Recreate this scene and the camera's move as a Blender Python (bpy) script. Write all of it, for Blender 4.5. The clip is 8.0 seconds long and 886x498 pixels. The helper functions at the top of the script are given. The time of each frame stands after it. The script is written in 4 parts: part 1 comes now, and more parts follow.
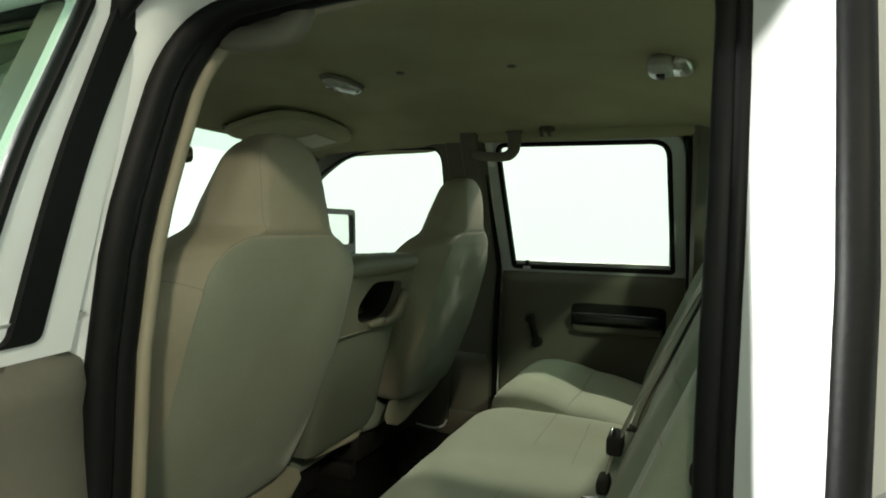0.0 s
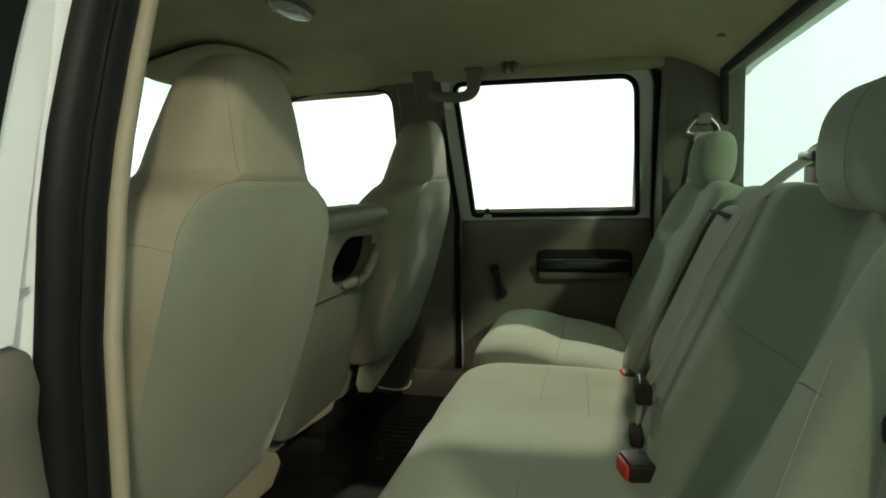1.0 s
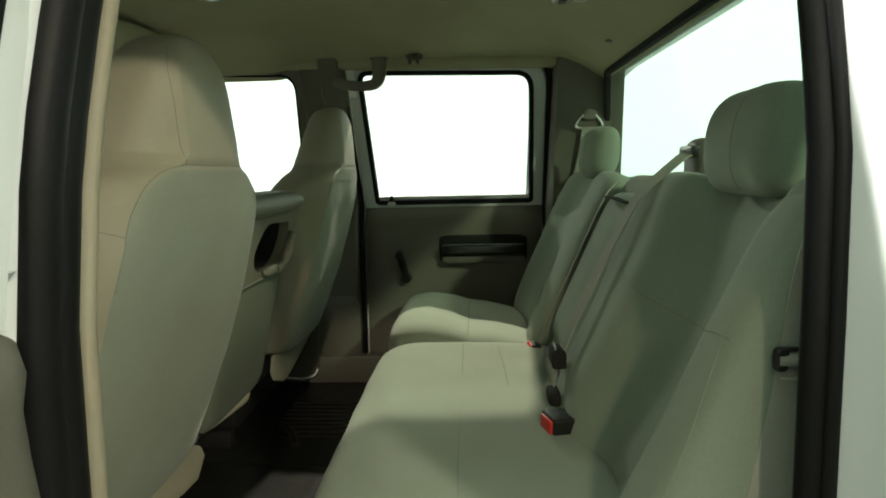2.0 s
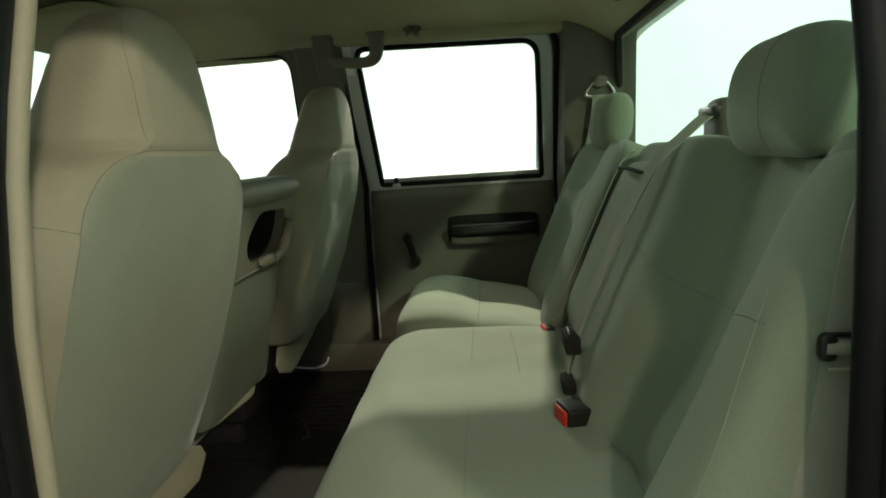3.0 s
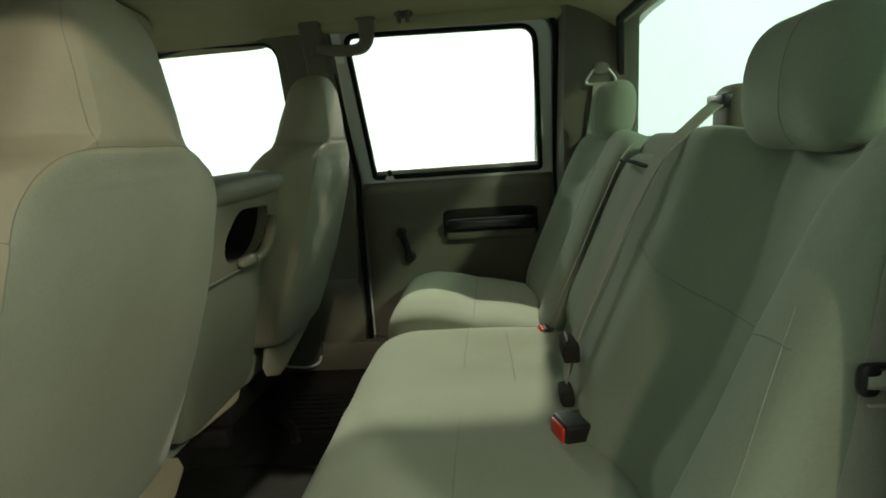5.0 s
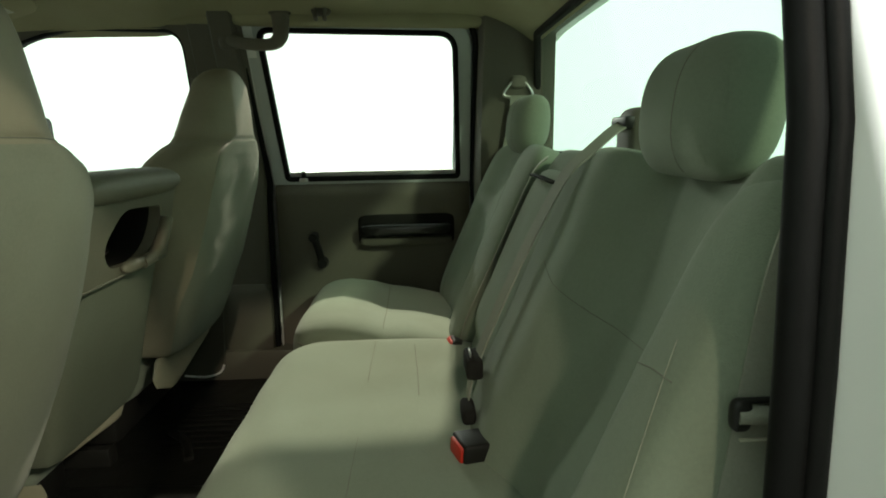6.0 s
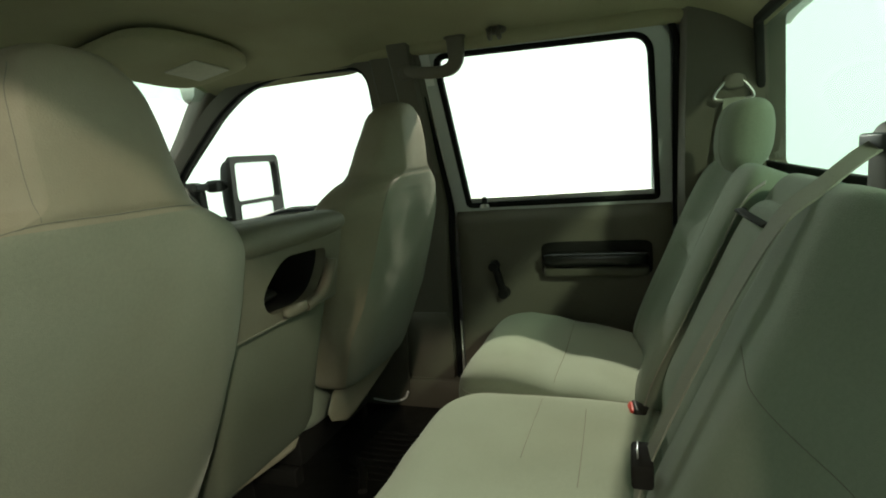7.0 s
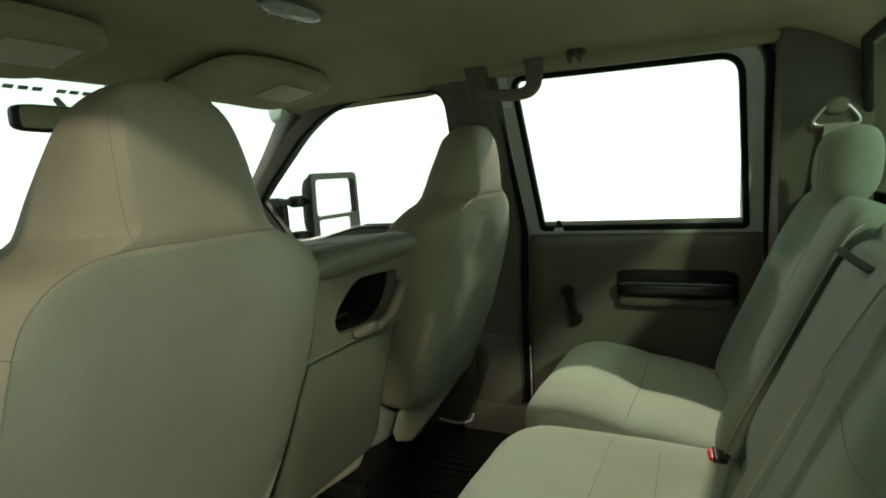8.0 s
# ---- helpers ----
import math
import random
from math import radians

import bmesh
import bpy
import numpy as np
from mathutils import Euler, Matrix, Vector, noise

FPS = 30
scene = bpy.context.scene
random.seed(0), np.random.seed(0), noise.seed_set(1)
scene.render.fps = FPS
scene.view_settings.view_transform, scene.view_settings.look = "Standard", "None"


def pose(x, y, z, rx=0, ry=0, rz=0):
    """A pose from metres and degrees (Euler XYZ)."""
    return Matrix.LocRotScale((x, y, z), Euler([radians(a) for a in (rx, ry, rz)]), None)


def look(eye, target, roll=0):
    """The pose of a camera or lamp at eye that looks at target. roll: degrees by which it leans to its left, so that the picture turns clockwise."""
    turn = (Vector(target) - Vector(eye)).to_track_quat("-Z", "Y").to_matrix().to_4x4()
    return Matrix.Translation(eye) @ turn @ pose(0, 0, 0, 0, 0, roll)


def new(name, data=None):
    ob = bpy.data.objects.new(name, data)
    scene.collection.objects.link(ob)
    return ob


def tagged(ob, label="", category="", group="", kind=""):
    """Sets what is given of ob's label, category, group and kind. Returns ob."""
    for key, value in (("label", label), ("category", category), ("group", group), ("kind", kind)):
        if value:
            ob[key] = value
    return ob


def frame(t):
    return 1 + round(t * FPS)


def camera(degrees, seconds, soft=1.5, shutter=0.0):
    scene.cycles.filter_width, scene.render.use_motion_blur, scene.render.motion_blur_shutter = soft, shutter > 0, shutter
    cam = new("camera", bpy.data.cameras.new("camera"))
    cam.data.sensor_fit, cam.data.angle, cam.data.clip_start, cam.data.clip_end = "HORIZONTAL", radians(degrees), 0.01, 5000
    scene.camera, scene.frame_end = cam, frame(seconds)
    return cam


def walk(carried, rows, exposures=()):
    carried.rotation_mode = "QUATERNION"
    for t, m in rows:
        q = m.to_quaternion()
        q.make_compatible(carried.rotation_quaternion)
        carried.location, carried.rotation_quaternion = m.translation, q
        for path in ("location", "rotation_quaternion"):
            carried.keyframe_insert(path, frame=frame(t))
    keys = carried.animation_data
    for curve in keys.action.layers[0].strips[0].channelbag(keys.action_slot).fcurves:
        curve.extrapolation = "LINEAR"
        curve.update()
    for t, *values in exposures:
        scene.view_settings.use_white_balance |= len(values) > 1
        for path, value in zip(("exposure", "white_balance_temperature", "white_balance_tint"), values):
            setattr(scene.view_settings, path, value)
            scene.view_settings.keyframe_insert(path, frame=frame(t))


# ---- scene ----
cam = camera(76.6, 8.0, soft=1.9)
PATH = [
    (0, (0.079, -1.214, 1.659), (-0.725, 0.615, 1.575), 0.7),
    (0.5, (-0.052, -1.136, 1.648), (-0.614, 0.779, 1.524), -2.3),
    (1, (-0.106, -1.137, 1.63), (-0.631, 0.779, 1.394), -1.8),
    (1.5, (-0.165, -1.201, 1.634), (-0.365, 0.772, 1.369), -2.1),
    (1.7, (-0.186, -1.213, 1.63), (-0.288, 0.767, 1.364), -0.8),
    (2.8, (-0.17, -1.149, 1.628), (-0.332, 0.812, 1.271), -3.3),
    (3, (-0.162, -1.134, 1.62), (-0.329, 0.828, 1.27), -3.8),
    (3.5, (-0.143, -1.119, 1.618), (-0.307, 0.839, 1.247), -4.4),
    (4, (-0.135, -1.109, 1.62), (-0.296, 0.848, 1.242), -5.1),
    (4.2, (-0.138, -1.111, 1.624), (-0.309, 0.844, 1.238), -5.4),
    (5.3, (-0.146, -1.052, 1.624), (-0.295, 0.905, 1.241), -3.1),
    (5.5, (-0.143, -1.057, 1.634), (-0.195, 0.908, 1.262), -1.6),
    (6, (-0.116, -1.031, 1.631), (-0.021, 0.929, 1.245), -1.0),
    (6.5, (-0.063, -0.95, 1.653), (-0.345, 0.996, 1.283), -2.9),
    (7, (-0.032, -0.865, 1.674), (-0.683, 0.997, 1.344), -4.7),
    (7.5, (-0.037, -0.819, 1.688), (-0.912, 0.958, 1.412), -4.8),
    (8, (-0.031, -0.853, 1.693), (-0.92, 0.92, 1.433), -3.7),
]
walk(cam, [(t, look(eye, target, roll)) for t, eye, target, roll in PATH], exposures=((0.0, -0.30), (0.5, -0.16), (1.0, 0.0), (1.5, 0.18), (3.0, 0.02), (8.0, 0.0)))

from mathutils.bvhtree import BVHTree

# ---- world and light: a white photo booth, lamps high on both sides, two added fills ----
world = bpy.data.worlds.new("studio_white")
scene.world = world
world.use_nodes = True
bgn = world.node_tree.nodes["Background"]
bgn.inputs[0].default_value = (0.86, 1.0, 0.885, 1)
bgn.inputs[1].default_value = 1.06


def softbox(name, eye, target, sx, sy, power, col=(1.0, 1.0, 0.95), spread=180):
    li = bpy.data.lights.new(name, "AREA")
    li.shape, li.size, li.size_y, li.energy, li.color = "RECTANGLE", sx, sy, power, col
    li.spread = radians(spread)
    ob = new(name, li)
    ob.matrix_world = look(eye, target)
    return ob


softbox("booth_or_fill_lamp", (0.30, 4.2, 4.50), (-0.25, 0.1, 1.2), 0.10, 0.10, 360, (1.0, 0.95, 0.74))
softbox("booth_or_fill_lamp", (0.40, -5.0, 4.27), (-0.6, -0.2, 1.5), 0.20, 0.20, 75, (1.0, 0.86, 0.64))
softbox("booth_or_fill_lamp", (3.2, -4.6, 4.55), (-0.6, -0.6, 1.5), 0.30, 0.30, 205, (0.98, 0.93, 0.70))
# added fill, a narrow beam that only brightens the white door jamb
softbox("booth_or_fill_lamp", (-6.5, -2.10, 2.75), (0.1, -1.27, 1.62), 0.15, 0.15, 14, (0.98, 1.0, 0.93), 12)
# added low fill through the far window, to light the near seat back
softbox("booth_or_fill_lamp", (-1.2, 5.0, 2.95), (0.0, -0.35, 1.4), 0.12, 0.12, 72, (0.92, 1.0, 0.84))


# ---- materials ----
def mat(name, base, rough=0.6, metal=0.0, vary=0.08, scale=30.0, bump=0.0, bscale=200.0, stain=0.0, spec=0.5, sheen=0.0):
    m = bpy.data.materials.new(name)
    m.use_nodes = True
    nt = m.node_tree
    bs = nt.nodes["Principled BSDF"]
    bs.inputs["Roughness"].default_value = rough
    bs.inputs["Metallic"].default_value = metal
    bs.inputs["Specular IOR Level"].default_value = spec
    bs.inputs["Sheen Weight"].default_value = sheen
    tc = nt.nodes.new("ShaderNodeTexCoord")
    n1 = nt.nodes.new("ShaderNodeTexNoise")
    n1.inputs["Scale"].default_value, n1.inputs["Detail"].default_value = scale, 4
    nt.links.new(tc.outputs["Object"], n1.inputs["Vector"])
    n2 = nt.nodes.new("ShaderNodeTexNoise")
    n2.inputs["Scale"].default_value, n2.inputs["Detail"].default_value = 3.5, 3
    nt.links.new(tc.outputs["Object"], n2.inputs["Vector"])
    mx = nt.nodes.new("ShaderNodeMix")
    mx.data_type = "RGBA"
    mx.inputs[6].default_value = tuple(c * (1 - vary) for c in base) + (1,)
    mx.inputs[7].default_value = tuple(min(1, c * (1 + vary)) for c in base) + (1,)
    nt.links.new(n1.outputs["Fac"], mx.inputs[0])
    ramp = nt.nodes.new("ShaderNodeValToRGB")
    ramp.color_ramp.elements[0].position, ramp.color_ramp.elements[1].position = 0.35, 0.65
    ramp.color_ramp.elements[0].color = (1 - stain, 1 - stain * 1.15, 1 - stain * 1.4, 1)
    ramp.color_ramp.elements[1].color = (1, 1, 1, 1)
    nt.links.new(n2.outputs["Fac"], ramp.inputs[0])
    mul = nt.nodes.new("ShaderNodeMix")
    mul.data_type, mul.blend_type = "RGBA", "MULTIPLY"
    mul.inputs[0].default_value = 1.0
    nt.links.new(mx.outputs[2], mul.inputs[6])
    nt.links.new(ramp.outputs[0], mul.inputs[7])
    nt.links.new(mul.outputs[2], bs.inputs["Base Color"])
    if bump:
        n3 = nt.nodes.new("ShaderNodeTexNoise")
        n3.inputs["Scale"].default_value, n3.inputs["Detail"].default_value = bscale, 2
        nt.links.new(tc.outputs["Object"], n3.inputs["Vector"])
        b = nt.nodes.new("ShaderNodeBump")
        b.inputs["Strength"].default_value, b.inputs["Distance"].default_value = bump, 0.002
        nt.links.new(n3.outputs["Fac"], b.inputs["Height"])
        nt.links.new(b.outputs[0], bs.inputs["Normal"])
    return m


def glass(name, tint, rough=0.0, gloss=0.14):
    m = bpy.data.materials.new(name)
    m.use_nodes = True
    nt = m.node_tree
    nt.nodes.remove(nt.nodes["Principled BSDF"])
    out = nt.nodes["Material Output"]
    tr, gl, mixs, fr = (nt.nodes.new(k) for k in ("ShaderNodeBsdfTransparent", "ShaderNodeBsdfGlossy", "ShaderNodeMixShader", "ShaderNodeLayerWeight"))
    tr.inputs[0].default_value = (*tint, 1)
    gl.inputs["Roughness"].default_value = rough
    fr.inputs[0].default_value = 0.5
    pw, ml = nt.nodes.new("ShaderNodeMath"), nt.nodes.new("ShaderNodeMath")
    pw.operation, ml.operation = "POWER", "MULTIPLY_ADD"
    pw.inputs[1].default_value, ml.inputs[1].default_value, ml.inputs[2].default_value = 5.0, gloss, 0.012
    nt.links.new(fr.outputs["Facing"], pw.inputs[0])
    nt.links.new(pw.outputs[0], ml.inputs[0])
    nt.links.new(ml.outputs[0], mixs.inputs[0])
    nt.links.new(tr.outputs[0], mixs.inputs[1])
    nt.links.new(gl.outputs[0], mixs.inputs[2])
    nt.links.new(mixs.outputs[0], out.inputs[0])
    return m


CLOTH = mat("seat_cloth_stone", (0.224, 0.262, 0.200), 0.95, vary=0.10, scale=260, bump=0.35, bscale=700, stain=0.12, spec=0.1, sheen=0.15)
PANEL = mat("seat_back_panel_cloth", (0.250, 0.262, 0.202), 0.9, vary=0.10, scale=240, bump=0.3, bscale=700, stain=0.16, spec=0.12, sheen=0.1)
VINYL = mat("seat_vinyl_stone", (0.282, 0.256, 0.188), 0.6, vary=0.06, scale=90, bump=0.2, bscale=500, stain=0.2, spec=0.35)
# the flap's own darker cloth, with the shade it stands in coloured in
FLAPC = mat("dark_shaded_flap_cloth", (0.140, 0.154, 0.116), 0.92, vary=0.10, scale=240, bump=0.3, bscale=700, stain=0.12, spec=0.12)
# seat vinyl darkened: the weaker light on the centre seat is in its colour
JUMPV = mat("shaded_centre_vinyl", (0.175, 0.170, 0.126), 0.55, vary=0.06, scale=90, bump=0.2, bscale=500, stain=0.15, spec=0.35)
TRIM = mat("trim_plastic_stone", (0.12, 0.112, 0.088), 0.6, vary=0.05, scale=120, bump=0.25, bscale=600, stain=0.08, spec=0.35)
DOORTRIM = mat("door_trim_plastic", (0.155, 0.143, 0.113), 0.62, vary=0.06, scale=120, bump=0.25, bscale=600, stain=0.06, spec=0.35)
FRAMEIN = mat("pale_window_frame", (0.50, 0.53, 0.53), 0.5, vary=0.04, scale=40)
HEADL = mat("headliner_fabric", (0.355, 0.338, 0.22), 0.95, vary=0.06, scale=240, bump=0.3, bscale=500, stain=0.14, spec=0.1)
BLACK = mat("black_rubber", (0.007, 0.007, 0.007), 0.5, vary=0.25, scale=60, bump=0.15, bscale=200, spec=0.13)
BLACKP = mat("black_plastic", (0.014, 0.0135, 0.0125), 0.45, vary=0.15, scale=80, spec=0.3)
GLOSSP = mat("glossy_black_plastic", (0.013, 0.013, 0.013), 0.22, vary=0.1, scale=80, spec=0.5)
FLOORV = mat("black_floor_vinyl", (0.014, 0.014, 0.013), 0.33, vary=0.25, scale=40, bump=0.9, bscale=22, stain=0.3, spec=0.4)
WHITE = mat("white_car_paint", (0.84, 0.85, 0.84), 0.25, vary=0.02, scale=8, stain=0.03)
BELT = mat("belt_webbing", (0.265, 0.270, 0.22), 0.8, vary=0.12, scale=400, bump=0.3, bscale=900, spec=0.2)
RED = mat("red_release_button", (0.55, 0.03, 0.015), 0.4, vary=0.05)
CHROME = mat("bright_metal", (0.62, 0.61, 0.59), 0.32, metal=1.0, vary=0.04)
MIRR = mat("mirror_glass", (0.9, 0.9, 0.9), 0.02, metal=1.0, vary=0.0)
STUDIO = mat("studio_floor_paint", (0.34, 0.35, 0.34), 0.6, vary=0.03, scale=2, stain=0.04)
LAMPL = mat("clear_lamp_lens", (0.42, 0.42, 0.39), 0.12, vary=0.05)
DARK = mat("dark_underseat", (0.022, 0.021, 0.019), 0.85, vary=0.15, spec=0.08)
SEAM = mat("seam_shadow_thread", (0.17, 0.168, 0.13), 0.9, vary=0.1)
STITCH = mat("pale_stitching", (0.27, 0.268, 0.21), 0.9, vary=0.2, scale=600)
BARS = mat("grey_decal_print", (0.24, 0.27, 0.25), 0.6, vary=0.15)
PAPER = mat("pale_label", (0.45, 0.43, 0.33), 0.7, vary=0.15, scale=60)
GSIDE = glass("side_glass", (0.93, 0.97, 0.94), 0.0, 0.75)
BAND = glass("windshield_band_tint", (0.80, 0.92, 0.86))
GREAR = glass("tinted_rear_glass", (0.80, 0.92, 0.85))
GDOOR = glass("green_side_glass", (0.82, 0.97, 0.88))


# ---- mesh helpers ----
def part(name, bm, material, parent, label="", smooth=True, at=None):
    me = bpy.data.meshes.new(name)
    bmesh.ops.recalc_face_normals(bm, faces=bm.faces)
    for f in bm.faces:
        f.smooth = smooth
    bm.to_mesh(me)
    bm.free()
    me.materials.append(material)
    ob = new(name, me)
    if parent:
        ob.parent = parent
    if smooth:
        me.set_sharp_from_angle(angle=radians(42))
    if label:
        tagged(ob, label)
    return ob


def thing(name, label, category, group="", kind=""):
    return tagged(new(name), label, category, group, kind)


def box(lo, hi, bevel=0.0, seg=2, bm=None):
    b = bmesh.new()
    lo, hi = Vector(lo), Vector(hi)
    bmesh.ops.create_cube(b, size=1, matrix=Matrix.LocRotScale((lo + hi) / 2, None, hi - lo))
    if bevel:
        bmesh.ops.bevel(b, geom=b.edges[:], offset=bevel, segments=seg, affect="EDGES", profile=0.5)
    return join(bm, b)


def join(bm, b):
    if bm is None:
        return b
    me = bpy.data.meshes.new("t")
    b.to_mesh(me)
    b.free()
    bm.from_mesh(me)
    bpy.data.meshes.remove(me)
    return bm


def moved(bm, m):
    bmesh.ops.transform(bm, matrix=m, verts=bm.verts)
    return bm


def loft(rings, caps=True, bm=None, closed=True):
    bm = bm or bmesh.new()
    rows = [[bm.verts.new(p) for p in r] for r in rings]
    n = len(rows[0])
    for a, b in zip(rows, rows[1:]):
        for i in range(n if closed else n - 1):
            j = (i + 1) % n
            bm.faces.new((a[i], a[j], b[j], b[i]))
    if caps:
        bm.faces.new(rows[0])
        bm.faces.new(rows[-1][::-1])
    return bm


def ring(c, u, v, a, b, n=3.0, count=28):
    c, u, v = Vector(c), Vector(u), Vector(v)
    out = []
    for i in range(count):
        t = 2 * math.pi * i / count
        ct, st = math.cos(t), math.sin(t)
        out.append(c + u * (a * math.copysign(abs(ct) ** (2 / n), ct)) + v * (b * math.copysign(abs(st) ** (2 / n), st)))
    return out


def sweep(path, a, b, n=2.0, count=14, up=(0, 0, 1), caps=True):
    """A tube of elliptic section a (sideways) by b (towards up) along the points of path."""
    path = [Vector(p) for p in path]
    rings = []
    for i, p in enumerate(path):
        d = (path[min(i + 1, len(path) - 1)] - path[max(i - 1, 0)]).normalized()
        s = d.cross(Vector(up)).normalized()
        w = s.cross(d).normalized()
        rings.append(ring(p, s, w, a, b, n, count))
    return loft(rings, caps)


def smooth_path(pts, steps=8, loop=False):
    pts = [Vector(p) for p in pts]
    out = []
    n = len(pts)
    for i in range(n if loop else n - 1):
        if loop:
            p0, p1, p2, p3 = (pts[(i + k - 1) % n] for k in range(4))
        else:
            p0, p1, p2, p3 = pts[max(i - 1, 0)], pts[i], pts[i + 1], pts[min(i + 2, n - 1)]
        for k in range(steps):
            t = k / steps
            out.append(0.5 * ((2 * p1) + (p2 - p0) * t + (2 * p0 - 5 * p1 + 4 * p2 - p3) * t * t + (3 * p1 - p0 - 3 * p2 + p3) * t ** 3))
    if not loop:
        out.append(pts[-1])
    return out


def rounded(pts, radii, seg=6):
    """A closed outline in (x, z) with rounded corners."""
    out = []
    n = len(pts)
    for i in range(n):
        p, a, b = Vector(pts[i]), Vector(pts[i - 1]), Vector(pts[(i + 1) % n])
        r = radii[i] if isinstance(radii, (list, tuple)) else radii
        if r <= 0:
            out.append(p)
            continue
        da, db = (a - p), (b - p)
        ra, rb = min(r, da.length * 0.49), min(r, db.length * 0.49)
        s, e = p + da.normalized() * ra, p + db.normalized() * rb
        for k in range(seg + 1):
            t = k / seg
            out.append(s * (1 - t) ** 2 + p * 2 * t * (1 - t) + e * t * t)
    return out


def polar(loop, c, angles):
    """The points at which rays from c at the angles meet the loop."""
    out = []
    for a in angles:
        d = Vector((math.cos(a), math.sin(a)))
        best = None
        for i in range(len(loop)):
            p, q = loop[i - 1] - c, loop[i] - c
            e = q - p
            den = d.x * e.y - d.y * e.x
            if abs(den) < 1e-12:
                continue
            t = (p.x * e.y - p.y * e.x) / den
            s = (p.x * d.y - p.y * d.x) / den
            if t > 0 and -1e-6 <= s <= 1 + 1e-6 and (best is None or t > best):
                best = t
        out.append(c + d * (best or 0.001))
    return out


def holed(outer, inner, f_in, f_out):
    """A plate between two outlines in (x, z), its inner face at y = f_in(x, z) and its outer at f_out(x, z)."""
    c = sum(inner, Vector((0, 0))) / len(inner)
    ang = sorted({round(math.atan2(p.y - c.y, p.x - c.x), 4) for p in (*outer, *inner)} | {round(-math.pi + k * math.pi / 40, 4) for k in range(80)})
    o, i = polar(outer, c, ang), polar(inner, c, ang)
    mid = [(a + b) / 2 for a, b in zip(o, i)]
    rows = []
    for loop, f in ((o, f_in), (mid, f_in), (i, f_in), (i, f_out), (mid, f_out), (o, f_out), (o, f_in)):
        rows.append([Vector((p.x, f(p.x, p.y), p.y)) for p in loop])
    bm = loft(rows, caps=False)
    bmesh.ops.remove_doubles(bm, verts=bm.verts, dist=1e-5)
    return bm


def tube_loop(loop, f, a, b):
    """A closed seal of section a by b that follows an outline in (x, z) at y = f."""
    pts = [Vector((p.x, f(p.x, p.y), p.y)) for p in loop]
    n = len(pts)
    rings = []
    for i, p in enumerate(pts):
        d = (pts[(i + 1) % n] - pts[i - 1]).normalized()
        yv = Vector((0, 1, 0))
        s = d.cross(yv).normalized()
        rings.append(ring(p, s, s.cross(d), a, b, 3, 10))
    bm = loft(rings + [rings[0]], caps=False)
    bmesh.ops.remove_doubles(bm, verts=bm.verts, dist=1e-5)
    return bm


def pane(loop, f, thick=0.004):
    bm = bmesh.new()
    for dy in (0, thick):
        bm.faces.new([bm.verts.new((p.x, f(p.x, p.y) + dy, p.y)) for p in loop])
    bm.verts.ensure_lookup_table()
    n = len(loop)
    for i in range(n):
        j = (i + 1) % n
        bm.faces.new((bm.verts[i], bm.verts[j], bm.verts[n + j], bm.verts[n + i]))
    return bm


def curved_sheet(xs, ys, zf, thick):
    """A sheet over the grid xs by ys with its underside at zf(x, y)."""
    bm = bmesh.new()
    lo = [[bm.verts.new((x, y, zf(x, y))) for y in ys] for x in xs]
    hi = [[bm.verts.new((x, y, zf(x, y) + thick)) for y in ys] for x in xs]
    for g in (lo, hi):
        for i in range(len(xs) - 1):
            for j in range(len(ys) - 1):
                bm.faces.new((g[i][j], g[i + 1][j], g[i + 1][j + 1], g[i][j + 1]))
    edge = [(i, 0) for i in range(len(xs))] + [(len(xs) - 1, j) for j in range(1, len(ys))] + [(i, len(ys) - 1) for i in range(len(xs) - 2, -1, -1)] + [(0, j) for j in range(len(ys) - 2, 0, -1)]
    for k in range(len(edge)):
        a, b = edge[k], edge[(k + 1) % len(edge)]
        bm.faces.new((lo[a[0]][a[1]], lo[b[0]][b[1]], hi[b[0]][b[1]], hi[a[0]][a[1]]))
    return bm


def lerp(table, z):
    for (z0, v0), (z1, v1) in zip(table, table[1:]):
        if z <= z1:
            t = max(0, (z - z0) / (z1 - z0))
            return v0 + (v1 - v0) * t
    return table[-1][1]


def span(a, b, n):
    return [a + (b - a) * i / (n - 1) for i in range(n)]


# ---- the shape of the cab, for the right side (y > 0); the left is its mirror ----
FLOOR = 0.85


def y_glass(x, z):
    return lerp([(1.0, 0.90), (1.505, 0.873), (1.94, 0.69), (2.1, 0.62)], z)


def y_trim(x, z):
    return lerp([(0.8, 0.80), (1.0, 0.815), (1.3, 0.83), (1.47, 0.845), (1.51, 0.86), (1.94, 0.675), (2.1, 0.61)], z)


def y_skin(x, z):
    return lerp([(0.45, 0.93), (0.8, 0.985), (1.2, 1.0), (1.42, 0.985), (1.5, 0.945), (1.53, 0.905), (1.94, 0.715), (2.1, 0.64)], z)


V2 = lambda pts: [Vector(p) for p in pts]
FRONT_WIN = rounded(V2([(-1.555, 1.464), (-1.43, 1.464), (-1.25, 1.516), (-0.79, 1.515), (-0.755, 1.945), (-1.07, 1.953), (-1.21, 1.918), (-1.33, 1.857), (-1.56, 1.70), (-1.635, 1.640)]), [0.03, 0.06, 0.06, 0.012, 0.06, 0.08, 0.05, 0.05, 0.03, 0.02])
FRONT_FRAME = rounded(V2([(-1.84, 1.44), (-1.42, 1.44), (-1.24, 1.50), (-0.735, 1.50), (-0.70, 1.975), (-1.07, 1.985), (-1.235, 1.945), (-1.36, 1.885), (-1.62, 1.70)]), [0.0, 0.05, 0.05, 0.0, 0.05, 0.08, 0.05, 0.05, 0.03])


